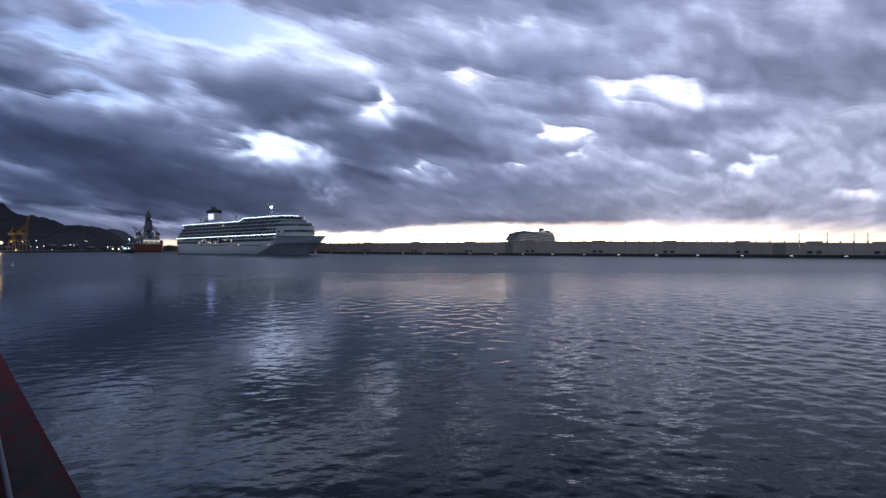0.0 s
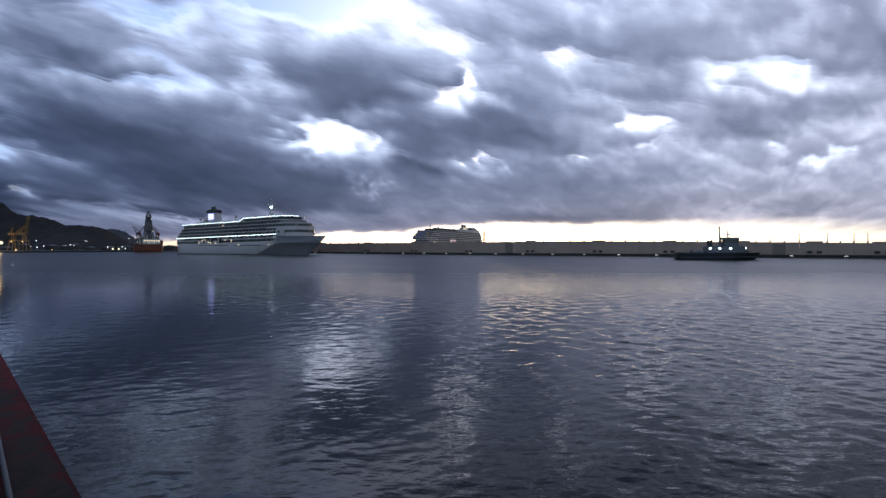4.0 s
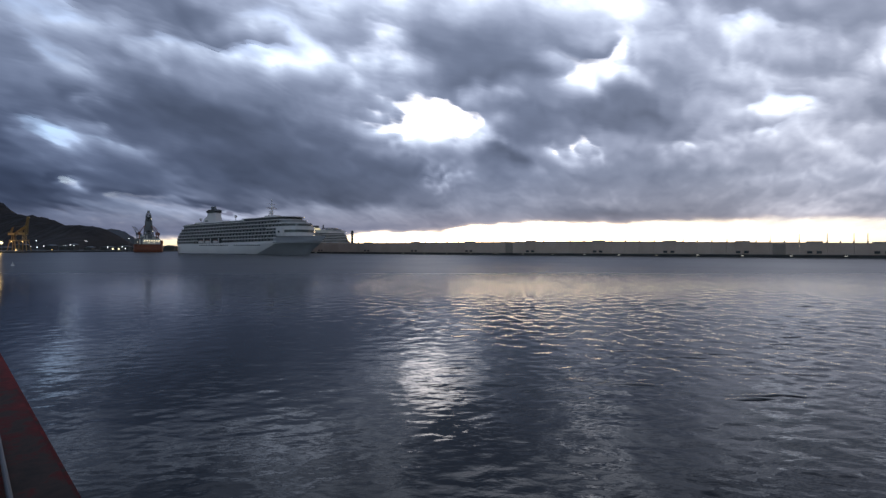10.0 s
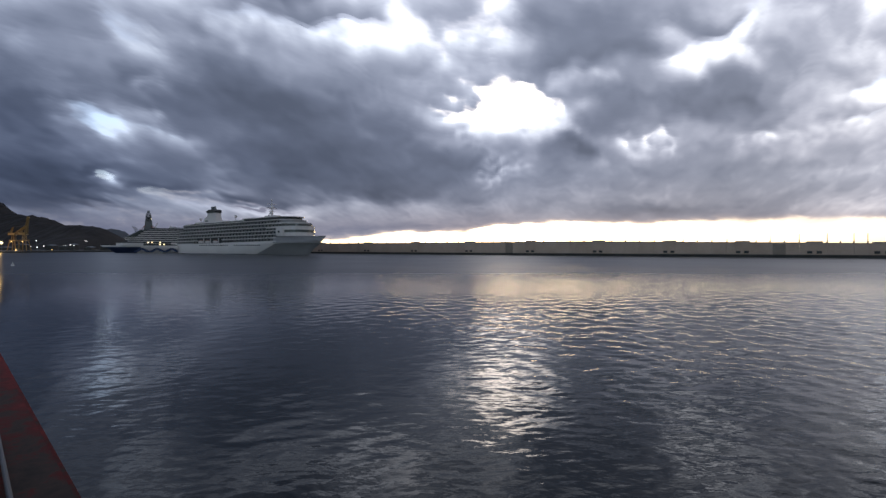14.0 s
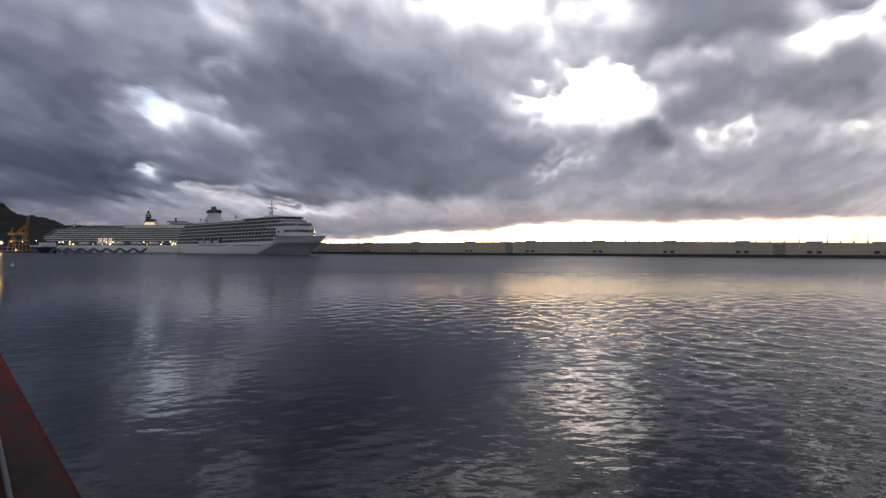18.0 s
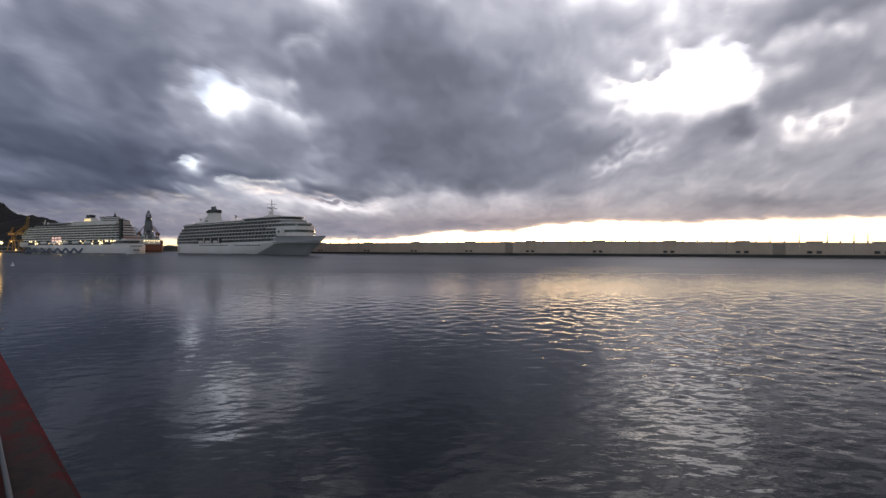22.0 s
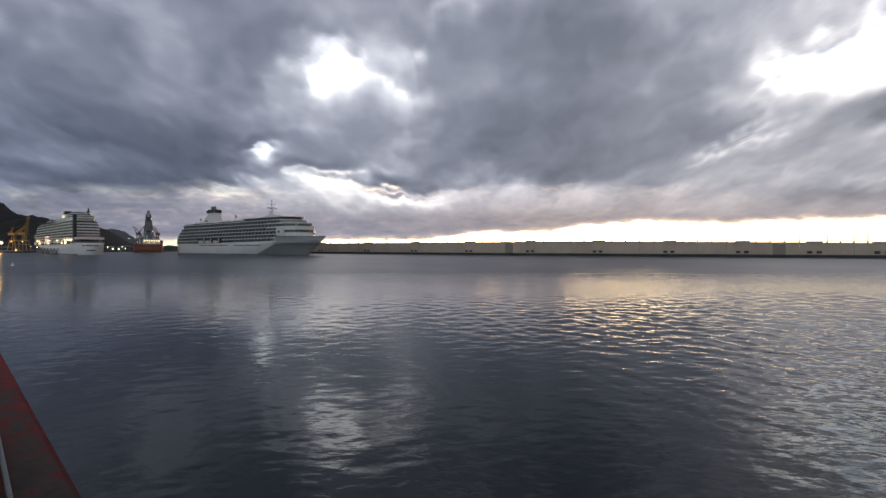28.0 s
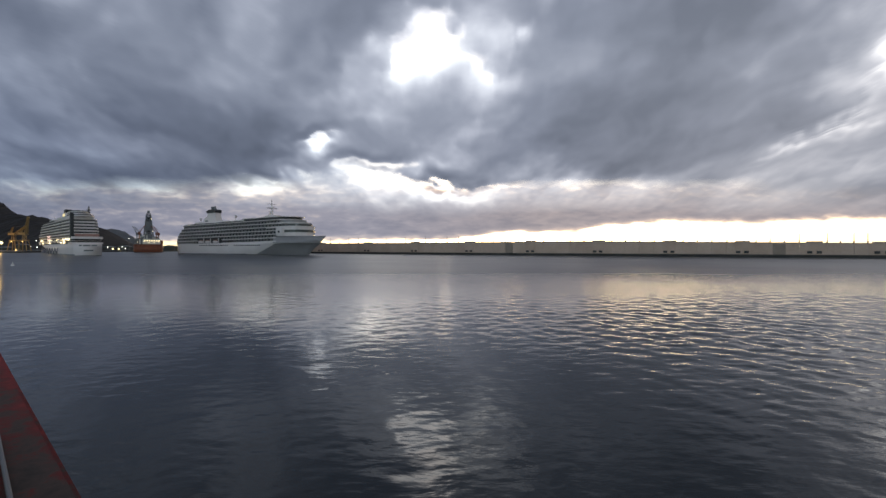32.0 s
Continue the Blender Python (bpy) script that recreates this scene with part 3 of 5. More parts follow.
wall_lamps = []


def make_wall_lamps():
    n = 0
    s = 20.0
    while s < BW_LEN - 30:
        m = BW_M @ pose(s, -14.6, 1.2)
        e = empty("quay_lamp", m, "small pale lamp on the quay face", "lamp", "quay lamps")
        part("housing", boxed(-0.5, 0.5, 0.0, 0.3, -0.25, 0.25), steel, e)
        part("lens", boxed(-0.9, 0.9, -0.12, -0.002, -0.16, 0.16), quay_light, e)
        wall_lamps.append((e, m))
        s += BLOCK / 2


make_wall_lamps()


# ---- ships ----
def cruise_ship(name, m, label, length, half, hull_levels, decks, z0, dh, aft, fore, bays, slab=0.6, rail_mat=None, cut=None, fore_shift=0.0, wall_mat=None):
    """Hull, stacked balcony decks with dividers, bridge. Bow along +x, waterline at z = 0."""
    s = empty(name, m, label, "ship")
    hull = hull_mesh(length, half, hull_levels)
    bmesh.ops.translate(hull, vec=(fore_shift, 0, 0), verts=hull.verts)
    if cut:  # bow plates coloured darker for shade, their edge sweeping aft towards the waterline
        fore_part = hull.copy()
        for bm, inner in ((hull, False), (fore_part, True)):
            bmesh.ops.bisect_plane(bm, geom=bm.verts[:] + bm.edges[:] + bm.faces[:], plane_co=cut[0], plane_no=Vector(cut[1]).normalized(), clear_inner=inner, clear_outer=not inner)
        part("bow_plating", fore_part, bow_shade, s, "grey bow plates with shade put into the colour", True)
    part("hull", hull, white_paint, s, smooth=True)
    boot = hull_mesh(length - 2, half + 0.06, [(-2, 0.95, 0.05), (0.9, 0.985, 0.12)])
    bmesh.ops.translate(boot, vec=(fore_shift, 0, 0), verts=boot.verts)
    part("boot_top", boot, grey_paint, s, "dark waterline band", True)
    div = mesh_of(boxed(-0.14, 0.14, -1.6, 0.0, 0.0, dh - slab - 0.05), cabin_wall)
    pane = mesh_of(boxed(-1.5, 1.5, -0.04, 0.04, 0.15, dh - slab - 0.35), dark_glass)
    for i in range(decks):
        z = z0 + dh * i
        xa, xf = aft(i), fore(i)
        part("deck_wall", prism(bmesh.new(), deck_outline(xa + 1.5, xf - 1.2, half - 1.7), z + slab, z + dh), wall_mat or cabin_wall, s)
        part("deck_slab", prism(bmesh.new(), deck_outline(xa, xf, half + 0.06), z, z + slab), white_paint, s)
        rail = bmesh.new()
        for y in (-half, half - 0.08):
            box(rail, xa + 3, xf - 10, y, y + 0.08, z + slab, z + slab + (0.75 if rail_mat is None else 0.2))
        part("balcony_rail", rail, rail_mat or dark_glass, s)
        part("aft_rail", boxed(xa, xa + 0.1, -half * 0.8, half * 0.8, z + slab, z + slab + 0.35), white_paint, s)
        n = bays(i)
        for k in range(n):
            x = xa + 4 + (xf - 15 - xa) * k / (n - 1)
            part("divider", div, None, s, at=pose(x, -half + 1.62, z + slab))
            part("divider", div, None, s, at=pose(x, half - 0.02, z + slab))
            if k < n - 1:
                x += 0.5 * (xf - 15 - xa) / (n - 1)
                part("balcony_door", pane, None, s, at=pose(x, -half + 1.68, z + slab))
                part("balcony_door", pane, None, s, at=pose(x, half - 1.68, z + slab))
    return s


LA, HA = 196.0, 15.0
BOW_A, STERN_A = Vector((-104, 431, 0)), Vector((-284, 538, 0))
AX_A = (BOW_A - STERN_A).normalized()
M_A = Matrix.Translation((BOW_A + STERN_A) / 2) @ Matrix.Rotation(math.atan2(AX_A.y, AX_A.x), 4, "Z") @ Matrix.Diagonal((1.07, 1, 1, 1))
strips = []
# the upper works rise a little towards the bow
SHEER = Matrix.Translation((-15, 0, 0)) @ Matrix.Rotation(-0.0184, 4, "Y") @ Matrix.Translation((15, 0, 0))


def make_ship_a():
    fronts = [62, 62, 74, 74, 77, 70]
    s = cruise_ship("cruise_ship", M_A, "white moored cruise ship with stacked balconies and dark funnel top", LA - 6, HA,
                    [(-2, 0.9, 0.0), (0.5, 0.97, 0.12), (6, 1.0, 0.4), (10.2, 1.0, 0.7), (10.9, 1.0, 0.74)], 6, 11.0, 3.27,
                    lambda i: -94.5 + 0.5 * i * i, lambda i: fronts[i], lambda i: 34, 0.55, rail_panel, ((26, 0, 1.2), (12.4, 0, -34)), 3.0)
    # raised forecastle
    fc = bmesh.new()
    rows = []
    for z, grow in ((10.8, 0.0), (17.2, 1.0)):
        line = []
        for i in range(13):
            u = i / 12
            x = 50 + (91.8 + 6.4 * grow - 50) * u
            w = (HA * (1 - max(0, (u - 0.05) / 0.95) ** 2.0) ** 0.75) if u < 1 else 0.15
            line.append((x, max(w, 0.15)))
        rows.append([[fc.verts.new((x, sgn * w, z)) for x, w in line] for sgn in (-1, 1)])
    for sd in (0, 1):
        for i in range(12):
            fc.faces.new((rows[0][sd][i], rows[0][sd][i + 1], rows[1][sd][i + 1], rows[1][sd][i]))
    for i in range(12):
        fc.faces.new((rows[1][0][i], rows[1][1][i], rows[1][1][i + 1], rows[1][0][i + 1]))
    part("forecastle", fc, bow_shade, s, smooth=True)
    part("deck_sill", prism(bmesh.new(), deck_outline(-92, 61, HA - 0.12), 9.2, 10.996), white_paint, s)
    # bridge and front tiers
    part("bridge", prism(bmesh.new(), deck_outline(54, 78, 15.1, 11), 15.6, 23.4), white_paint, s)
    part("bridge_window", prism(bmesh.new(), deck_outline(63, 78.4, 15.3, 11), 19.0, 21.2), dark_glass, s, "dark bridge window band")
    part("front_tier", prism(bmesh.new(), deck_outline(40, 78.6, 15.3, 12), 23.4, 24.4), white_paint, s)
    part("front_window", prism(bmesh.new(), deck_outline(56, 76, 14.6, 11), 24.4, 26.4), dark_glass, s)
    part("front_tier", prism(bmesh.new(), deck_outline(40, 74, 15.3, 12), 27.2, 28.2), white_paint, s)
    for y0, y1 in ((-16.6, -15.12), (15.12, 16.6)):
        w = part("bridge_wing", boxed(55.5, 63.5, y0, y1, 16.2, 23.3, bevel=0.6), white_paint, s, "white bridge wing")
        part("window", boxed(58.5, 60.6, y0 - 0.03 if y0 < 0 else y1 - 0.1, y0 + 0.1 if y0 < 0 else y1 + 0.03, 18.8, 20.6), dark_glass, w)
    # top decks
    part("sun_deck", prism(bmesh.new(), deck_outline(-83, 66, 15.1, 12), 30.62, 31.3), white_paint, s)
    part("sun_deck_screen", prism(bmesh.new(), deck_outline(-78, 9, 14.7, 4), 31.3, 32.0), dark_glass, s, "dark glass wind screen round the sun deck")
    part("top_house", prism(bmesh.new(), deck_outline(10, 64, 14.4, 12), 31.3, 33.4), recess_dark, s)
    part("top_roof", prism(bmesh.new(), deck_outline(8, 67, 15.0, 14), 33.4, 34.0), white_paint, s)
    part("aft_house", boxed(-70, -22, -9, 9, 31.3, 34.2, bevel=0.4), white_paint, s)
    part("pool_house", boxed(-18, 4, -8, 8, 31.3, 33.6, bevel=0.3), cream_paint, s)
    # funnel
    f = part("funnel", side_prism(bmesh.new(), [(-66, 31.3), (-42, 31.3), (-44.8, 43.8), (-56.4, 43.8), (-57.6, 40.4), (-62.5, 37.6)], -3.4, 3.4), white_paint, s, "pale funnel casing")
    part("funnel_cap", side_prism(bmesh.new(), [(-56.6, 43.8), (-44.6, 43.8), (-43.4, 45.6), (-45, 47.3), (-54.5, 47.3), (-58.6, 45.4)], -3.9, 3.9), black_paint, f, "black funnel top")
    for x in (-53, -49):
        part("exhaust", tube(bmesh.new(), (x, 0, 47.3), (x - 0.6, 0, 50.6), 1.5, 1.3, 12), grey_paint, f)
    part("funnel_vent", boxed(-60, -56, -3.7, -3.42, 33.5, 36.4), grey_paint, f)
    # violet floodlight on the casing, made as a glowing plate
    fl = part("funnel_glow", boxed(-55, -47, -3.7, -3.42, 37, 43), violet_light, f, "funnel panel glowing violet in place of floodlight")
    strips.append((fl, (0, 2.2, 0), (0, 0, 0), Matrix()))
    # mast
    mb = bmesh.new()
    tube(mb, (33, 0, 34.0), (33, 0, 44.4), 1.3, 0.9)
    tube(mb, (33, 0, 44.4), (33, 0, 52.3), 0.6, 0.3)
    tube(mb, (33, -6, 43.6), (33, 6, 43.6), 0.45)
    tube(mb, (29, 0, 44.6), (36.5, 0, 44.6), 0.4)
    tube(mb, (31, -4, 47.6), (35, 4, 47.6), 0.28)
    tube(mb, (33, -3.4, 40.4), (33, 3.4, 40.4), 0.3)
    tube(mb, (30, 0, 38.4), (35, 0, 38.4), 0.3)
    tube(mb, (28, 0, 36.6), (32.6, 0, 41.5), 0.45)
    box(mb, 27, 40, -3.5, 3.5, 34.0, 36.6)
    part("mast", mb, white_paint, s)
    ml = part("mast_lamp", ball(bmesh.new(), (0, 0, 0), 1.2), cool_light, s, "bright mast light")
    strips.append((ml, (0, 1, -9.4), (33, -1.0, 44.4), SHEER))
    for x, h in ((-84, 8), (-28, 8.4)):
        bm = bmesh.new()
        tube(bm, (x, 8, 31.3), (x, 8, 30 + h), 0.4)
        ball(bm, (x, 8, 31.3 + h), 1.5)
        part("radome", bm, white_paint, s)
    # a row of deck lamps' posts and rails on the top
    for x in range(-76, 8, 12):
        part("rail_post", tube(bmesh.new(), (x, -14.9, 31.3), (x, -14.9, 32.6), 0.07, n=6), steel, s)
    # tenders before dark plates that stand in for the shade of their recess
    part("boat_recess", boxed(-56, -20, -15.3, -14.6, 11.2, 16.4), recess_dark, s, "dark plate standing in for the shaded tender recess")
    part("recess_slit", boxed(-20, -4, -15.3, -14.6, 12.4, 13.6), recess_dark, s)
    for x in (-50.5, -40, -28):
        t = part("tender", boxed(x - 3.6, x + 3.6, -16.2, -15.32, 11.6, 13.6, bevel=0.4), white_paint, s, "white tender boat with a dull red canopy")
        part("tender_roof", boxed(x - 3.2, x + 3.2, -16.0, -15.34, 13.6, 14.4, bevel=0.3), terrace_paint, t)
        part("davit", boxed(x + 4.3, x + 4.9, -16.0, -15.32, 11.4, 16.2), white_paint, s)
    # portholes
    ph = mesh_of(boxed(-0.75, 0.75, -0.06, 0.06, -0.5, 0.5), dark_glass)
    for i in range(34):
        x = -53 + i * 2.6
        if not -9 < x < -3:
            part("porthole", ph, None, s, at=pose(x, -15.03, 9.0))
    # light strips along two decks: they go out as day breaks
    for x0, x1, z, away in ((-91, 56, 17.75, (0, 0.9, 0)), (-82, 7, 31.75, (0, 1.2, -0.85)), (12, 53, 34.3, (0, 1.4, -0.6))):
        bm = boxed(x0, x1, -15.55, -15.3, -0.16, 0.16)
        strips.append((part("light_strip", bm, strip_light, s, "bright greenish light strip along the deck"), away, (0, 0, z), SHEER))
    edge = [Vector((x, y, 0)) for x, y in deck_outline(8, 67.2, 15.15, 14) if x > 53 and y < 0.5]
    edge.sort(key=lambda p: p.x)
    bm = bmesh.new()
    for a, b in zip([Vector((53, -15.4, 0.0))] + edge, edge):
        tube(bm, a, b, 0.16, 0.16, 6)
    strips.append((part("light_strip", bm, strip_light, s, "bright greenish light strip along the deck"), (-5, 4, -0.6), (0, 0, 34.3), SHEER))
    bm = tube(bmesh.new(), (7, -15.42, 0), (12, -15.42, 2.5), 0.16, 0.16, 6)
    strips.append((part("light_strip", bm, strip_light, s, "bright greenish light strip along the deck"), (0, 4.4, -4.2), (0, 0, 31.75), SHEER))
    wl = mesh_of(boxed(-0.5, 0.5, -0.1, 0.1, -0.4, 0.4), window_light)
    for x, z in ((-53, 11.6), (-47, 14), (-43, 14.6), (-38, 12), (-34, 11.4), (-27, 11.2), (-13, 14), (-4, 13.4), (6, 9.4), (46, 9.6), (-16, 28.6)):
        strips.append((part("deck_light", wl, None, s), (0, 8.0, 0), (x, -16.3, z), Matrix()))
    for c in s.children:
        if not c.name.startswith(("hull", "boot_top", "bow_plating", "forecastle", "boat_recess", "recess_slit", "tender", "davit", "porthole")):
            c.matrix_basis = SHEER @ c.matrix_basis
    return s


make_ship_a()

LB, HB = 240.0, 16.0


def make_ship_b():
    fronts = [88, 86, 84, 81, 78, 75, 72, 68]
    s = cruise_ship("cruise_ship", pose(205, 1170, 0, 0, 0, 231), "white cruise ship under way with lit promenade and wave stripes", LB, HB,
                    [(-2, 0.9, 0.0), (0.5, 0.97, 0.15), (6, 1.0, 0.45), (10, 1.0, 0.85)], 6, 15.5, 2.75,
                    lambda i: -106 + 0.25 * i * i, lambda i: fronts[i], lambda i: 26, 1.0, wall_mat=recess_dark)
    part("promenade", prism(bmesh.new(), deck_outline(-112, 94, 15.4, 10), 10, 15.5), recess_dark, s, "glazed promenade decks")
    part("promenade_roof", prism(bmesh.new(), deck_outline(-114, 96, 16.2, 10), 12.6, 12.9), white_paint, s)
    part("bow_house", prism(bmesh.new(), deck_outline(70, 100, 15.6, 14), 10, 13.5), white_paint, s)
    part("bridge", prism(bmesh.new(), deck_outline(60, 91, 16.4, 8), 18.3, 21.4), white_paint, s)
    part("bridge_window", prism(bmesh.new(), deck_outline(60, 91.3, 16.6, 8), 19.4, 20.7), dark_glass, s, "dark bridge window band")
    part("aft_deck", prism(bmesh.new(), deck_outline(-118, -90, 16.6, 8), 10.004, 11.3), white_paint, s)
    part("sun_deck", prism(bmesh.new(), deck_outline(-97, 64, 16, 10), 32.0, 32.5), white_paint, s)
    part("theatre_roof", prism(bmesh.new(), deck_outline(-86, -10, 12, 10), 32.5, 36.6), cream_paint, s)
    part("lido_screen", prism(bmesh.new(), deck_outline(-8, 62, 14, 10), 32.5, 34.6), recess_dark, s)
    f = part("funnel", side_prism(bmesh.new(), [(-56, 34), (-33, 33), (-38, 40.6), (-52, 40.6)], 0, 9), white_paint, s, "white funnel casing")
    # pool of warm floodlight made as a glowing plate, no lamp there
    part("funnel_lit_patch", side_prism(bmesh.new(), [(-53, 35.6), (-37, 35.6), (-39, 39.8), (-50, 39.8)], 9.02, 9.3), funnel_glow, f, "funnel patch glowing in place of warm floodlight")
    part("funnel_cap", side_prism(bmesh.new(), [(-49, 40.6), (-41, 40.6), (-41.6, 44), (-49.6, 44)], 0.8, 8.4), black_paint, f, "black funnel top")
    part("service_tower", boxed(-113.5, -109.5, 13.5, 17.2, 15, 37.5, bevel=0.4), black_paint, s, "tall dark tower at the port quarter")
    mb = bmesh.new()
    tube(mb, (58, 0, 32.5), (55, 0, 42), 1.0, 0.4)
    tube(mb, (56.5, -4, 38), (56.5, 4, 38), 0.3)
    part("mast", mb, white_paint, s)
    bm = bmesh.new()
    tube(bm, (-67, -14, 32.4), (-68, -14, 46.5), 1.9, 0.9)
    box(bm, -69.5, -65.5, -15.6, -12.4, 39, 41)
    tube(bm, (-68, -17, 43), (-68, -11, 43), 0.4, 0.4)
    part("aft_mast", bm, black_paint, s)
    part("stern_band", boxed(-109.4, -108.2, -14.5, 11.5, 16.4, 18.9), terrace_paint, s, "dull red terrace band at the stern")
    part("stern_terrace", prism(bmesh.new(), deck_outline(-118, -96, 16.6, 6), 14.3, 16.35), white_paint, s)
    for k in range(3):  # curved tiers of the open-air theatre
        part("tier", prism(bmesh.new(), [(-q[0] - 158 + 4 * k, q[1]) for q in deck_outline(-84, -54 - 3 * k, 13.5 - 1.6 * k, 12)][::-1], 34.8 + 2.1 * k, 35.9 + 2.1 * k), white_paint, s)
        part("tier_screen", prism(bmesh.new(), [(-q[0] - 157 + 4 * k, q[1]) for q in deck_outline(-83, -55 - 3 * k, 12.8 - 1.6 * k, 12)][::-1], 35.9 + 2.1 * k, 36.9 + 2.1 * k), recess_dark, s)
    part("stern_roof", prism(bmesh.new(), deck_outline(-98, -60, 13, 8), 32.5, 34.8), white_paint, s, "rounded roof over the stern decks")
    part("stern_window_band", boxed(-119.2, -118.2, -11, 11, 5.2, 6.6), dark_glass, s, "dark window band in the stern")
    for x, y in ((40, 6), (34, -6), (-52, 8), (-64, -7)):
        part("radome", ball(bmesh.new(), (x, y, 36.2 if x > 0 else 38.2), 1.7), white_paint, s)
    bulbs = [mesh_of(ball(bmesh.new(), (0, 0, 0), r), mat, True) for r, mat in ((0.55, window_light), (0.8, warm_light), (0.95, window_light))]
    rng = random.Random(4)
    for side in (-1, 1):
        for z, share in ((11.6, 0.3), (14.1, 0.55)):
            for i in range(40):
                x = -104 + i * 4.6 + rng.uniform(-1.2, 1.2)
                if rng.random() < share:
                    part("promenade_lamp", rng.choice(bulbs), None, s, at=pose(x, side * 16.2, z + rng.uniform(-0.3, 0.3)))
        for x, z in ((-74, 14.3), (-77.5, 13.2), (-80, 11.8), (-76, 11.2)):
            part("promenade_lamp", bulbs[2], None, s, "bright yellow lamp over the gangway", at=pose(x, side * 16.3, z))
    # a block of pale pink lit panes, and the dark painted prow
    pink = mesh_of(boxed(-0.85, 0.85, -0.08, 0.08, -0.95, 0.95), pink_light)
    for x in (0, 2.6, 6.6, 9.2, 13.2, 15.8):
        for j in range(3):
            part("lit_pane", pink, None, s, at=pose(x, 16.75, 12.4 + j * 2.9))
    prow = hull_mesh(LB + 0.4, HB + 0.1, [(-2, 0.9, 0.0), (0.5, 0.97, 0.15), (6, 1.0, 0.45), (8.2, 1.0, 0.68)])
    bmesh.ops.bisect_plane(prow, geom=prow.verts[:] + prow.edges[:] + prow.faces[:], plane_co=(78, 0, 0), plane_no=Vector((1, 0, 0.55)).normalized(), clear_inner=True)
    part("prow_paint", prow, navy_paint, s, "dark blue painted prow", True)
    # sloping glass front, lifeboat deck line, rails of the top decks
    part("front_glass", side_prism(bmesh.new(), [(66, 21.4), (90, 21.4), (74, 32.0), (64, 32.0)], -13.5, 13.5), dark_glass, s, "sloping dark glass front")
    for z in (33.6, 35.6):
        part("top_deck", prism(bmesh.new(), deck_outline(-60 + (z - 33.6) * 4, 60 - (z - 33.6) * 9, 13.0 - (z - 33.6), 8), z, z + 0.5), white_paint, s)
    # painted wave stripes on the hull
    for side in (-1, 1):
        for j in range(15):
            x = -40 + j * 8.4
            yy = side * 16.03 if x < 36 else side * (16.03 - (x - 36) ** 1.75 * 0.0036)
            bm = bmesh.new()
            flip = 1 if j % 2 else -1
            wave = [(-4.6, 2.0), (-2, 3.0), (0.4, 4.8), (3.2, 6.2), (4.6, 5.8), (4.6, 3.9), (2.0, 2.3), (0.3, 0.6), (-2, -0.2), (-4.6, -0.1)]
            side_prism(bm, [(flip * a, b) for a, b in wave][::flip], -0.05, 0.05)
            part("wave_stripe", bm, blue_paint, s, at=pose(x, yy, 0.6))
    # rounded glass dome over the stern pool, illegible name bars on the stern
    dome = ball(bmesh.new(), (0, 0, 0), 1.0, 14)
    for v in dome.verts:
        v.co = (v.co.x * 13, v.co.y * 12, max(v.co.z, 0.0) * 6.5)
    part("dome", dome, cream_paint, s, "pale rounded dome above the stern", True, at=pose(-80, 0, 34.4))
    for y0, y1, z in ((-9, -3, 8.0), (-2, 6, 8.0), (7, 10, 8.0), (-5, 5, 3.6)):
        part("name_bar", boxed(-120.15, -119.95, y0, y1, z, z + 1.1), grey_paint, s)
    for side in (-1, 1):
        for k in range(5):
            part("tender", boxed(-60 + k * 22, -47 + k * 22, min(side * 16.1, side * 17.6), max(side * 16.1, side * 17.6), 11.6, 14.2, bevel=0.5), white_paint, s, "white tender boat in its davits")
    # the hull is slimmer than its decks were drawn
    for c in s.children:
        c.matrix_basis = Matrix.Diagonal((1.09, 0.68, 1, 1)) @ c.matrix_basis
    return s


ship_b = make_ship_b()


def ridge(bm, a, b, half, high, rng):
    """A low rounded wave from a to b, tapered to its ends and uneven along its crest."""
    a, b = Vector((*a, 0)), Vector((*b, 0))
    along = b - a
    side = Vector((-along.y, along.x, 0)).normalized()
    g = []
    for i in range(15):
        u = i / 14
        taper = math.sin(math.pi * u) ** 0.6
        wob = 0.3 * half * math.sin(u * 7 + rng.random() * 2)
        line = []
        for j in range(7):
            v = j / 3 - 1
            h = (high + 0.12) * taper * math.cos(v * math.pi / 2) ** 2 * (0.8 + 0.3 * rng.random()) - 0.12
            p = a + along * u + side * (v * half * (0.35 + 0.65 * taper) + wob)
            line.append(bm.verts.new((p.x, p.y, h)))
        g.append(line)
    for i in range(14):
        for j in range(6):
            bm.faces.new((g[i][j], g[i][j + 1], g[i + 1][j + 1], g[i + 1][j]))
    return bm


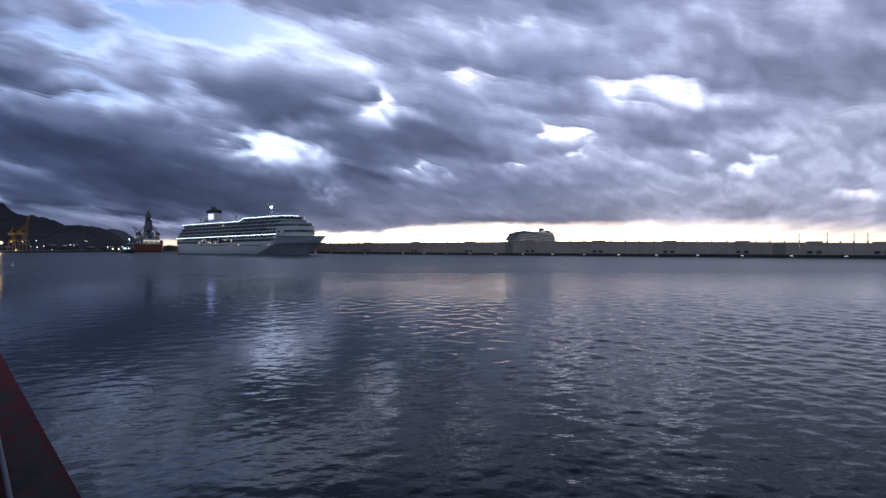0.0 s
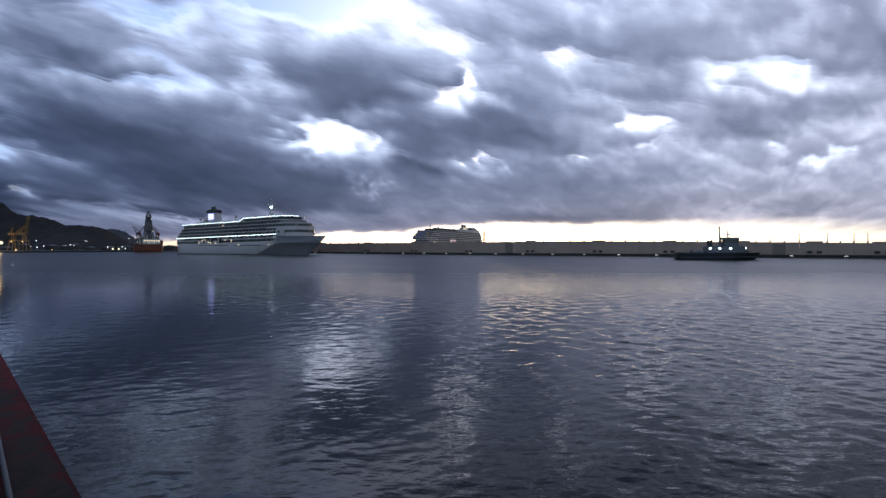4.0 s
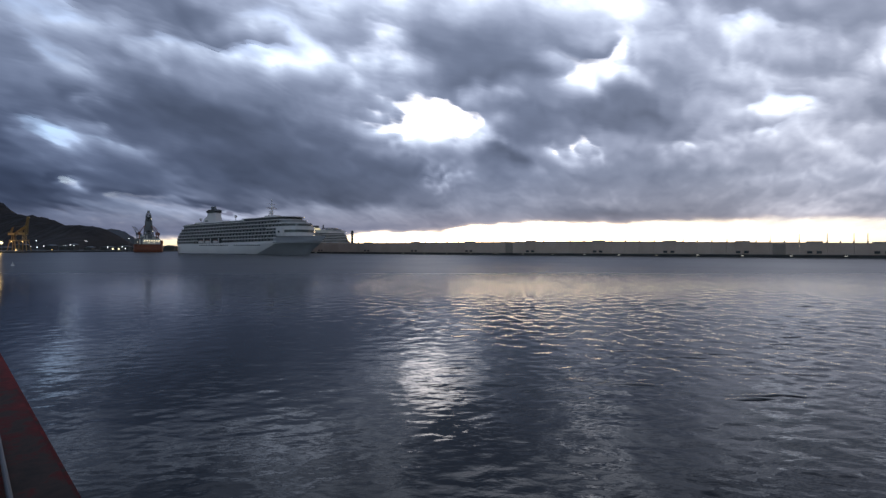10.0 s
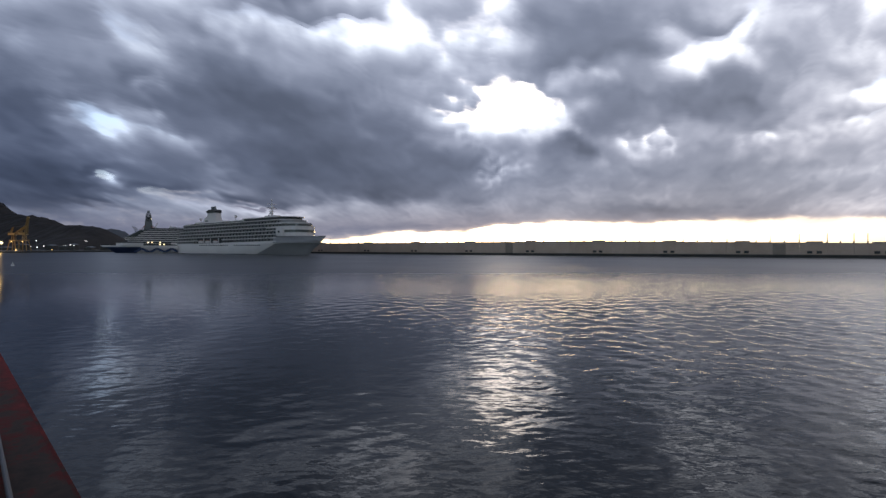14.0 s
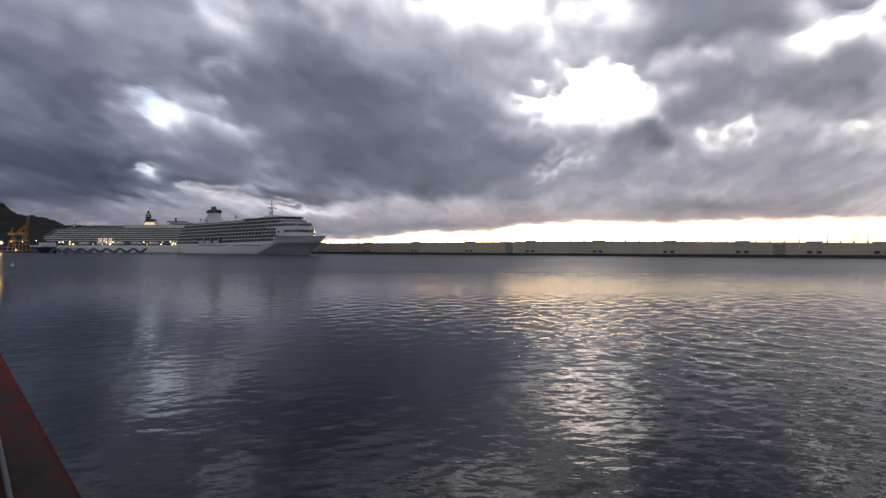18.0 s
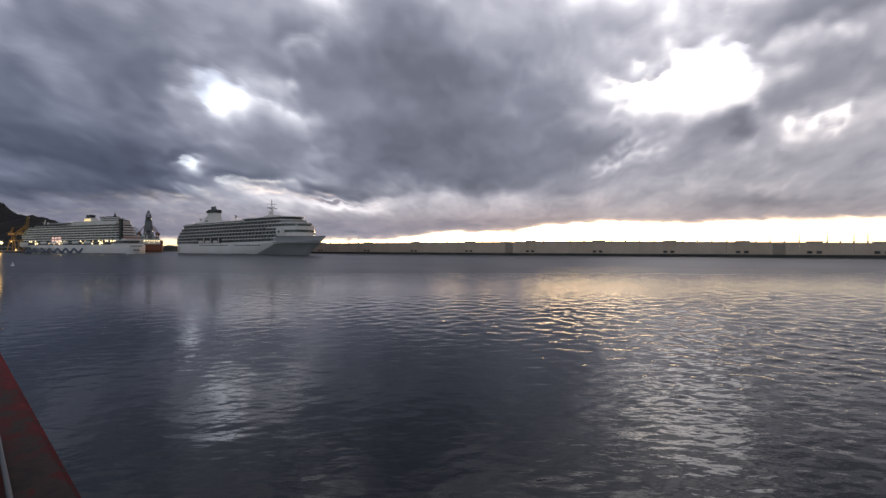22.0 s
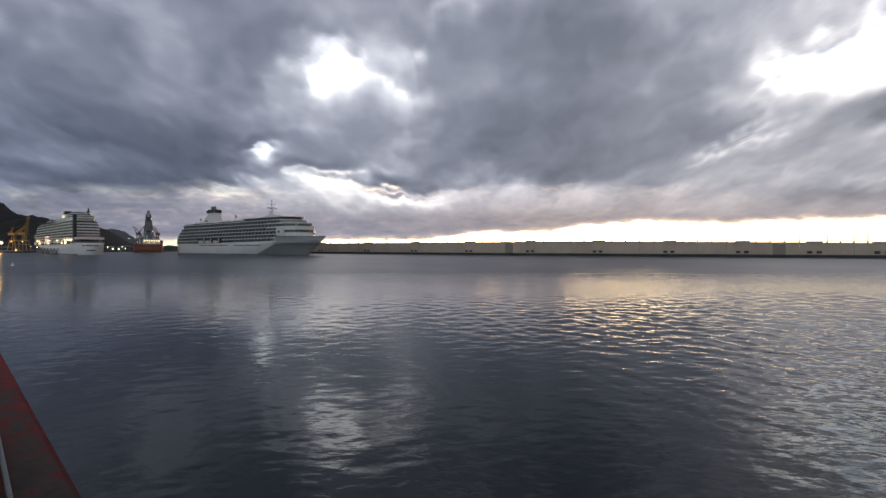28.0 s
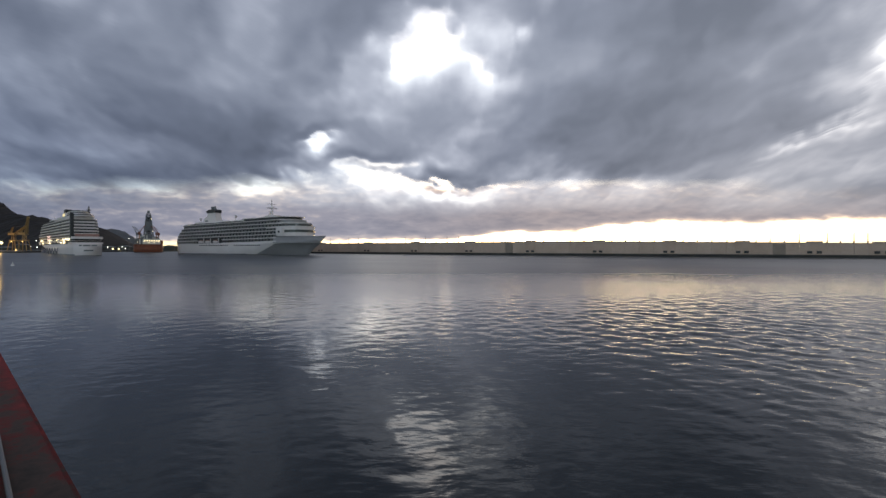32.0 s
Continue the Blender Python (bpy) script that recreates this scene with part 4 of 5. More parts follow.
def make_drill_ship():
    s = empty("drill_ship", pose(-524, 865, 0, 0, 0, 121), "red-hulled drill ship with a tall dark derrick", "ship")
    part("hull", hull_mesh(150, 21, [(-2, 0.9, 0.1), (1, 1.0, 0.2), (11.6, 1.0, 0.8)]), rust_paint, s, smooth=True)
    part("bulwark", hull_mesh(150, 21, [(11.5, 0.995, 0.79), (12.8, 1.0, 0.85)]), rust_paint, s)
    part("deck_house", boxed(-73, -58, -17, 8, 13, 22, bevel=0.5), cream_paint, s)
    for k in range(7):
        part("lit_window", boxed(-73.2, -73.02, -16 + k * 3.4, -14.4 + k * 3.4, 17.8, 19.4), window_light, s)
    part("deck_house", boxed(-40, 20, -15, 15, 13, 24, bevel=0.5), steel, s)
    part("drill_floor", boxed(-12, 12, -12, 12, 24, 27, bevel=0.3), grey_paint, s)
    d = bmesh.new()
    for sx in (-1, 1):
        for sy in (-1, 1):
            tube(d, (sx * 7.5, sy * 7.5, 27), (sx * 2.8, sy * 2.8, 68), 1.1, 0.8, 6)
    for k in range(9):
        z0, z1 = 27 + k * 4.5, 31.5 + k * 4.5
        a, b = 7.5 - 4.7 * (z0 - 27) / 41, 7.5 - 4.7 * (z1 - 27) / 41
        for p, q in (((a, a), (-b, b)), ((-a, a), (b, b)), ((a, -a), (-b, -b)), ((-a, -a), (b, -b)), ((a, a), (b, -b)), ((a, -a), (b, b)), ((-a, a), (-b, -b)), ((-a, -a), (-b, b))):
            tube(d, (*p, z0), (*q, z1), 0.6, 0.6, 5)
    part("derrick", d, grey_paint, s)
    part("wind_wall", boxed(-5.6, 5.6, -5.6, 5.6, 38, 54), grey_paint, s, "clad middle of the derrick")
    part("pipe_rack", boxed(-4.2, 4.2, -4.2, 4.2, 27, 61), black_paint, s, "dark pipes racked inside the derrick")
    part("monkey_board", boxed(-4.6, 4.6, -4.6, 4.6, 61, 63), grey_paint, s)
    part("crown_block", boxed(-2, 2, -2, 2, 68, 73), grey_paint, s)
    for x, y, r in ((-34, -15, 8), (-62, 13, -9), (22, 12, 10), (-20, 17, 7), (-50, -12, 9)):
        c = bmesh.new()
        tube(c, (x, y, 13), (x, y, 31), 1.2, 0.9)
        box(c, x - 2, x + 2, y - 2, y + 2, 29, 33)
        tube(c, (x, y, 32), (x, y + r, 45), 0.7, 0.4)
        tube(c, (x, y, 37), (x, y + r, 45), 0.2, 0.2, 5)
        part("crane", c, rust_paint if x < -30 else grey_paint, s)
    rng = random.Random(3)
    for i in range(64):
        x, y = rng.uniform(-66, 34), rng.uniform(-19, 19)
        w, h = rng.uniform(1.2, 4.5), rng.uniform(2, 19 - abs(y) * 0.8)
        part("deck_module", boxed(x - w, x + w, y - w * 0.7, y + w * 0.7, 13, 17 + h), rng.choice((steel, rust_paint, grey_paint, grey_paint, cream_paint)), s)
    for x, y, z in ((-74, -14, 17), (-74, -8, 15.5), (-74, -1, 15.5), (-74, 6, 17), (-61, 12, 20), (-61, -12, 21), (-44, 17, 16), (-13, 6, 29), (-8, -6, 36), (-6, 5, 46), (-5, -4, 58), (-74, 15, 16)):
        part("work_light", ball(bmesh.new(), (x, y, z), 0.5), warm_light, s, "bright work light")
    return s


make_drill_ship()


def make_tug():
    s = empty("tug_boat", pose(-388, 600, 0), "dark harbour tug with a row of bright deck lights", "boat")
    part("hull", hull_mesh(40, 5.6, [(-1, 0.85, 0.2), (0.3, 0.95, 0.4), (3.0, 1.0, 0.9)], 4, 0.4), black_paint, s, smooth=True)
    part("fender", hull_mesh(40.6, 5.9, [(2.2, 1.0, 0.8), (2.9, 1.0, 0.95)], 4, 0.4), rubber, s)
    part("bulwark", hull_mesh(40, 5.6, [(2.95, 0.985, 0.88), (3.9, 1.0, 1.0)], 4, 0.4), black_paint, s)
    part("deck_house", boxed(-6, 12, -3.8, 3.8, 3.0, 7.0, bevel=0.2), grey_paint, s)
    w = part("wheelhouse", prism(bmesh.new(), deck_outline(2, 10, 3.2, 2.5, 0.6), 7.0, 11.4), grey_paint, s)
    part("window", prism(bmesh.new(), deck_outline(1.95, 10.06, 3.25, 2.5, 0.6), 9.0, 10.6), dark_glass, w, "dark wheelhouse windows")
    part("roof", prism(bmesh.new(), deck_outline(1.6, 10.6, 3.5, 2.5, 0.6), 11.4, 11.7), white_paint, w)
    bm = bmesh.new()
    tube(bm, (1.2, 0, 7.0), (0.8, 0, 17.4), 0.6, 0.3)
    tube(bm, (5, 0, 11.7), (4.8, 0, 16.4), 0.25, 0.12)
    tube(bm, (4.8, -1.8, 14.6), (4.8, 1.8, 14.6), 0.1)
    tube(bm, (4.8, -1.2, 16), (4.8, 1.2, 16), 0.08)
    box(bm, 4, 6.2, -0.3, 0.3, 13, 13.5)
    part("mast", bm, steel, s)
    for x, y, z in ((-4.5, -4.1, 6.0), (0, -4.1, 6.0), (5, -4.1, 6.0), (12.2, -2.5, 6.2), (4.6, -0.4, 16.6)):
        part("deck_light", ball(bmesh.new(), (x, y, z), 0.55), cool_light, s, "bright deck light")
    for y in (-2.6, 2.6):
        part("exhaust", tube(bmesh.new(), (-3.6, y, 7.0), (-3.8, y, 10.2), 0.7, 0.6, 10), black_paint, s)
    part("winch", tube(bmesh.new(), (-9, -1.8, 4.2), (-9, 1.8, 4.2), 1.0, n=14), steel, s)
    part("tow_bitt", boxed(-13, -12, -1.4, 1.4, 3.0, 5.0, bevel=0.1), steel, s)
    rng = random.Random(2)
    for k in range(6):
        part("stern_wash", ridge(bmesh.new(), (-20 - 4 * k, 0), (-28 - 4 * k, rng.uniform(-1.5, 1.5)), 1.6, 0.3, rng), wave_foam, s, "churned stern wash", True)
    return s


tug = make_tug()


def make_pilot_boat():
    s = empty("pilot_boat", pose(-300, 350, 0), "black-hulled pilot boat with a pale cabin and foaming wake", "boat")
    part("hull", hull_mesh(17, 2.5, [(-0.6, 0.7, 0.1), (0.1, 0.88, 0.35), (1.0, 0.97, 0.7), (1.9, 1.0, 1.0)], 3, 0.5), black_paint, s, smooth=True)
    part("fender", hull_mesh(17.3, 2.62, [(1.45, 1.0, 0.9), (1.85, 1.0, 1.0)], 3, 0.5), rubber, s)
    c = part("cabin", side_prism(bmesh.new(), [(-7.0, 1.9), (-0.6, 1.9), (-0.9, 2.6), (-1.7, 3.7), (-5.4, 3.7), (-6.9, 2.7)], -1.75, 1.75), cream_paint, s, "pale cabin")
    part("trunk", side_prism(bmesh.new(), [(-0.6, 1.9), (5.0, 1.9), (4.2, 2.3), (-0.8, 2.75)], -1.5, 1.5), cream_paint, s)
    for x0, x1 in ((-4.9, -4.2), (-3.9, -2.7), (-2.4, -1.75)):
        part("window", boxed(x0, x1, -1.8, 1.8, 2.75, 3.4), dark_glass, c)
    part("windscreen", side_prism(bmesh.new(), [(-0.98, 2.75), (-0.86, 2.75), (-1.56, 3.62), (-1.68, 3.62)], -1.45, 1.45), dark_glass, c)
    part("roof", boxed(-5.6, -1.5, -1.9, 1.9, 3.704, 3.82, bevel=0.04), white_paint, c)
    bm = bmesh.new()
    tube(bm, (-5.2, 0, 3.7), (-5.4, 0, 5.5), 0.1, 0.06)
    tube(bm, (-5.3, -0.8, 4.6), (-5.3, 0.8, 4.6), 0.05)
    tube(bm, (-5.0, -0.5, 4.1), (-4.5, -0.5, 4.1), 0.16)
    part("mast", bm, steel, s)
    part("red_lamp", ball(bmesh.new(), (-5.4, 0, 5.6), 0.12), red_light, s, "red mast light")
    part("white_lamp", ball(bmesh.new(), (-5.6, -0.6, 4.2), 0.12), cool_light, s, "white deck light")
    part("life_raft", tube(bmesh.new(), (-7.6, -1.0, 2.35), (-7.6, 1.0, 2.35), 0.45, n=12), white_paint, s, "white life raft canister")
    rl = bmesh.new()
    for sy in (-1, 1):
        tube(rl, (-7.8, sy * 2.2, 2.6), (-5, sy * 2.2, 2.6), 0.028)
        tube(rl, (4.5, sy * 1.9, 2.6), (7.6, sy * 0.8, 2.65), 0.028)
        for x, y in ((-7.8, 2.2), (-6.4, 2.2), (4.5, 1.9), (6.0, 1.4), (7.6, 0.8)):
            tube(rl, (x, sy * y, 1.9), (x, sy * y, 2.62), 0.026)
    part("rail", rl, steel, s)
    # bow wave, stern wash and two spreading arms of wake
    rng = random.Random(11)
    for sy in (-1, 1):
        part("bow_wave", ridge(bmesh.new(), (6.5, sy * 0.8), (-7, sy * 3.8), 0.9, 0.34, rng), wave_foam, s, "white bow wave", True)
        for k in range(15):
            x = -7 - k * 5.6
            y = sy * (2.6 + k * 0.95)
            bm = ridge(bmesh.new(), (x + 4.6, y - sy * 0.8), (x - 4.6, y + sy * 0.8), 0.55 + 0.03 * k if k < 8 else 1.3, 0.26 if k < 3 else 0.16 if k < 8 else 0.06, rng)
            if k > 4 and k % 2:
                inner = ridge(bmesh.new(), (x + 3.5, y - sy * (4.4 + rng.random())), (x - 3.0, y - sy * (2.9 + rng.random())), 0.9, 0.06, rng)
                part("wake_crest", inner, water.data.materials[0], s, "dark smooth crest of wake", True)
            part("wake_crest", bm, wave_foam if k < 8 else water.data.materials[0], s, "foaming crest of wake" if k < 8 else "dark smooth crest of wake", True)
    for k in range(44):
        x = -8.5 - k * 1.7
        y = rng.uniform(-1.0, 1.0) * (1.5 + 0.06 * k)
        r = ridge(bmesh.new(), (x + 4.5, y), (x - 5.0, y + rng.uniform(-0.7, 0.7)), 0.25 + rng.random() * 0.5, 0.2 - 0.0035 * k, rng)
        part("stern_wash", r, wave_foam, s, "churned stern wash", True)
    return s


pilot = make_pilot_boat()
pilot.scale = (0.86, 0.9, 0.92)


# ---- the boat's wake running on towards the quay after it has passed ----
def swell(bm, x, y, length, half, high, turn, rng):
    """A long low wave with a wandering crest and ragged ends."""
    along, side = Vector((math.cos(turn), math.sin(turn), 0)), Vector((-math.sin(turn), math.cos(turn), 0))
    n, ph = 36, [rng.uniform(0, 6.28) for _ in range(6)]
    g = []
    for i in range(n + 1):
        u = i / n
        s = length * (u - 0.5)
        rise = math.sin(math.pi * u) ** 0.7 * (0.72 + 0.2 * math.sin(s * 0.9 + ph[0]) + 0.14 * math.sin(s * 2.3 + ph[1]))
        wander = half * (0.35 * math.sin(s * 0.45 + ph[2]) + 0.16 * math.sin(s * 1.7 + ph[3]))
        line = []
        for j in range(11):
            v = j / 5 - 1
            chop = 0.012 * math.sin(s * 4.1 + v * 5 + ph[4]) + 0.01 * math.sin(s * 6.7 - v * 7 + ph[5])
            h = (high + 0.05) * rise * (0.5 + 0.5 * math.cos(math.pi * v)) + chop * high * 8 * (1 - v * v) - 0.05
            p = Vector((x, y, h)) + along * s + side * (v * half + wander)
            line.append(bm.verts.new(p))
        g.append(line)
    for i in range(n):
        for j in range(10):
            bm.faces.new((g[i][j], g[i + 1][j], g[i + 1][j + 1], g[i][j + 1]))
    return bm


def make_swells():
    rng = random.Random(21)
    out = []
    # across, length, half width, height, lean, then (time, distance, rise)
    for x, length, half, high, lean, way in (
            (8, 24, 1.9, 0.2, 0.0, ((6.6, 29, -0.6), (6.8, 23.5, -0.04), (7.0, 16.6, 0), (7.3, 12.4, 0), (7.7, 7, -0.1), (8.2, 2, -0.7))),
            (13, 18, 2.0, 0.24, 0.1, ((6.6, 19, -0.6), (6.85, 15.5, -0.05), (7.0, 12.2, 0), (7.3, 8.6, 0), (7.7, 4, -0.3), (8.2, 1, -0.7))),
            (11, 13, 1.6, 0.16, -0.04, ((6.7, 28, -0.6), (6.9, 24, -0.03), (7.0, 21.4, 0), (7.3, 17, -0.08), (7.8, 12, -0.5), (8.2, 9, -0.7))),
            (17, 22, 1.3, 0.13, -0.05, ((7.5, 40, -0.6), (7.8, 34, -0.02), (8.0, 29, 0), (8.5, 16.6, 0), (9.0, 12.5, -0.05), (9.6, 9, -0.6)))):
        ob = part("wake_swell", swell(bmesh.new(), 0, 0, length, half, high, lean, rng), water.data.materials[0], smooth=True)
        tagged(ob, "low dark wave of boat wake crossing the harbour water", "wave", "wake waves")
        rows = [(0, pose(x, way[0][1], -0.7))] + [(t, pose(x, d, r)) for t, d, r in way] + [(32, pose(x, way[-1][1], -0.7))]
        out.append((ob, rows))
    bm = bmesh.new()
    for k in range(30):
        y = 22 + 34 * (k / 29) ** 1.3
        swell(bm, y * rng.uniform(0.3, 0.95), y, rng.uniform(5, 11), 0.42 + 0.005 * y, 0.045 + 0.0006 * y, rng.uniform(-0.24, 0.02), rng)
    ob = part("wake_ripple", bm, water.data.materials[0], smooth=True)
    tagged(ob, "thin bright crests of spreading boat wake", "wave", kind="stuff")
    out.append((ob, [(0, pose(2, 9, -0.5)), (6.7, pose(2, 9, -0.5)), (7.2, pose(1.5, 6, 0)), (8.5, pose(0, 2, 0.02)), (9.5, pose(-1, -1, 0)), (11, pose(-2, -5, -0.1)), (13, pose(-3, -8, -0.5)), (32, pose(-3, -8, -0.5))]))
    return out


swells = make_swells()


# ---- port lights, crane ----
def lattice(bm, a, b, half0, half1, bays, r):
    """A square lattice mast from a to b."""
    a, b = Vector(a), Vector(b)
    q = (b - a).to_track_quat("Z", "Y")
    for i in range(bays):
        p0, p1 = a.lerp(b, i / bays), a.lerp(b, (i + 1) / bays)
        h0, h1 = half0 + (half1 - half0) * i / bays, half0 + (half1 - half0) * (i + 1) / bays
        c = ((-1, -1), (1, -1), (1, 1), (-1, 1))
        for k in range(4):
            (x0, y0), (x1, y1) = c[k], c[(k + 1) % 4]
            tube(bm, p0 + q @ Vector((x0 * h0, y0 * h0, 0)), p1 + q @ Vector((x0 * h1, y0 * h1, 0)), r, r, 4)
            tube(bm, p0 + q @ Vector((x0 * h0, y0 * h0, 0)), p1 + q @ Vector((x1 * h1, y1 * h1, 0)), r * 0.6, r * 0.6, 4)
    return bm


def make_crane(x, y, turn, high, reach, label):
    s = empty("harbour_crane", pose(x, y, 2.2, 0, 0, turn), label, "crane", "harbour cranes")
    for sx in (-6, 6):
        for sy in (-5, 5):
            part("leg", tube(bmesh.new(), (sx, sy, 0), (sx * 0.6, sy * 0.6, 15), 0.6, 0.5, 6), yellow_paint, s)
    part("portal", boxed(-4.4, 4.4, -3.8, 3.8, 15, 16.4), yellow_paint, s)
    part("tower", lattice(bmesh.new(), (0, 0, 16.4), (0, 0, 24), 1.8, 1.6, 3, 0.3), yellow_paint, s)
    part("machine_house", boxed(-7, 2, -2.4, 2.4, 24, 27.5, bevel=0.3), yellow_paint, s)
    part("cab", boxed(2, 4, -1.2, 1.2, 23, 25.6, bevel=0.2), dark_glass, s)
    part("jib", lattice(bmesh.new(), (2, 0, 25), (reach, 0, high), 1.5, 0.9, 9, 0.42), yellow_paint, s)
    part("a_frame", lattice(bmesh.new(), (-4, 0, 27.5), (-1, 0, 36), 0.9, 0.5, 3, 0.22), yellow_paint, s)
    part("stay", tube(bmesh.new(), (-1, 0, 36), (reach, 0, high), 0.12, 0.12, 4), steel, s)
    part("lamp", ball(bmesh.new(), (0, -4.6, 14), 0.8), sodium_light, s)
    return s


make_crane(-620, 720, 8, 51, 5, "yellow lattice harbour crane with a raised jib")
make_crane(-649, 735, 4, 39, 19, "yellow lattice harbour crane with its jib lowered")
flood_data = bpy.data.lights.new("quay_floodlight", "POINT")
flood_data.energy, flood_data.color, flood_data.shadow_soft_size = 5200, (1.0, 0.62, 0.16), 1.5
flood = new("quay_floodlight", flood_data)
flood.location = (-645, 706, 16)


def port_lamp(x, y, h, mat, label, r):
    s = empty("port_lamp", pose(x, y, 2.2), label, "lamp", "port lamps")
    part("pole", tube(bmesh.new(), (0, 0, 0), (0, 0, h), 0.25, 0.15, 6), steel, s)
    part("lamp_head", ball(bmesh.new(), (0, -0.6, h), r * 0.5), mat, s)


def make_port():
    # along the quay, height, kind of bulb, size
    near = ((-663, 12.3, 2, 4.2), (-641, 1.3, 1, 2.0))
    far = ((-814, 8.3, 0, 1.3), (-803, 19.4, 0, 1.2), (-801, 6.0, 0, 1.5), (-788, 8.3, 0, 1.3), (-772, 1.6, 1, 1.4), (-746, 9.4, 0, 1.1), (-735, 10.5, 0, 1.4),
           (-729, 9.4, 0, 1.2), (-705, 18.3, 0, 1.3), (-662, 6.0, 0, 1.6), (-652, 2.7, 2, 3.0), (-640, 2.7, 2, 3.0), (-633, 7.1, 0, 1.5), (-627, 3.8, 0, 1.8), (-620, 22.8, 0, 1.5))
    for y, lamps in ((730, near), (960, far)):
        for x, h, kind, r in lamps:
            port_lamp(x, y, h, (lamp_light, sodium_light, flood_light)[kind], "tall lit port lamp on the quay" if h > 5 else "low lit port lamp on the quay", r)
    rng = random.Random(7)
    for i in range(14):
        w, d, h = rng.uniform(12, 34), 14, rng.uniform(5, 13)
        x = -1020 + i * 34
        e = empty("port_shed", pose(x, 1010 + rng.uniform(0, 40), 2.2), "low dim port shed below the hills", "building", "port sheds")
        part("wall", boxed(-w / 2, w / 2, 0, d, 0, h), concrete_dark, e)
        part("roof", side_prism(bmesh.new(), [(-w / 2 - 0.5, h), (w / 2 + 0.5, h), (0, h + 2)], -0.5, d + 0.5), grey_paint, e)


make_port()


def make_buoy():
    s = empty("buoy", pose(-147, 166, 0), "small white mooring buoy floating on the water", "buoy")
    part("float", ball(bmesh.new(), (0, 0, 0.15), 0.5), white_paint, s, smooth=True)
    part("staff", tube(bmesh.new(), (0, 0, 0.5), (0, 0, 1.5), 0.08, 0.06), white_paint, s)


make_buoy()


# ---- the deck edge beside the camera ----
def make_bulwark():
    s = empty("bulwark", pose(-0.645, 0.876, 5.55, 0, 0, 135.9), "red-painted worn steel bulwark beside the camera", "bulwark")
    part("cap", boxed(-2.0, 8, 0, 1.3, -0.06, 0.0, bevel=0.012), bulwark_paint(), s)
    part("plate", boxed(-2.0, 8, 0.02, 0.06, -6.5, -0.062), red_paint, s)
    part("rubber_strip", boxed(-0.4, 0.42, 0.112, 0.5, 0.0, 0.014, bevel=0.004), rubber, s, "black rubber strip")
    part("cable", tube(bmesh.new(), (-0.4, 0.106, 0.01), (0.5, 0.088, 0.008), 0.0045, n=10), steel, s, "pale cable")
    return s


def bulwark_paint():
    m, t, b, _ = nodes_of("worn_red_paint")
    co = t.nodes.new("ShaderNodeTexCoord").outputs["Object"]
    n1, n2 = noise_tex(t, co, 11.0, 7, 0.68, 0.3), noise_tex(t, co, 90, 5, 0.75)
    sep = t.nodes.new("ShaderNodeSeparateXYZ")
    link(t, co, sep.inputs[0])
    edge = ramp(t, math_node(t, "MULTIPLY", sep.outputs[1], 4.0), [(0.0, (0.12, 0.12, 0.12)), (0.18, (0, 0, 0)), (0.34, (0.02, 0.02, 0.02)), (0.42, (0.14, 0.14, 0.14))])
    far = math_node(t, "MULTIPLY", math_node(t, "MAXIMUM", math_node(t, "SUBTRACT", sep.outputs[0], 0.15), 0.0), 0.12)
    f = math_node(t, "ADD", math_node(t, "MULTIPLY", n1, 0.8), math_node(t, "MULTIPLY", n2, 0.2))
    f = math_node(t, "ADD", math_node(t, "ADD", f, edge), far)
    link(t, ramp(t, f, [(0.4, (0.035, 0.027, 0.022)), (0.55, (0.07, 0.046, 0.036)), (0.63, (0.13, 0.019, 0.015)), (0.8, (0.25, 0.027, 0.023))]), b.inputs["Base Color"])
    b.inputs["Roughness"].default_value = 0.75
    b.inputs["Specular IOR Level"].default_value = 0.25
    k = t.nodes.new("ShaderNodeBump")
    k.inputs["Strength"].default_value, k.inputs["Distance"].default_value = 0.5, 0.004
    link(t, f, k.inputs["Height"])
    link(t, k.outputs[0], b.inputs["Normal"])
    return m


make_bulwark()


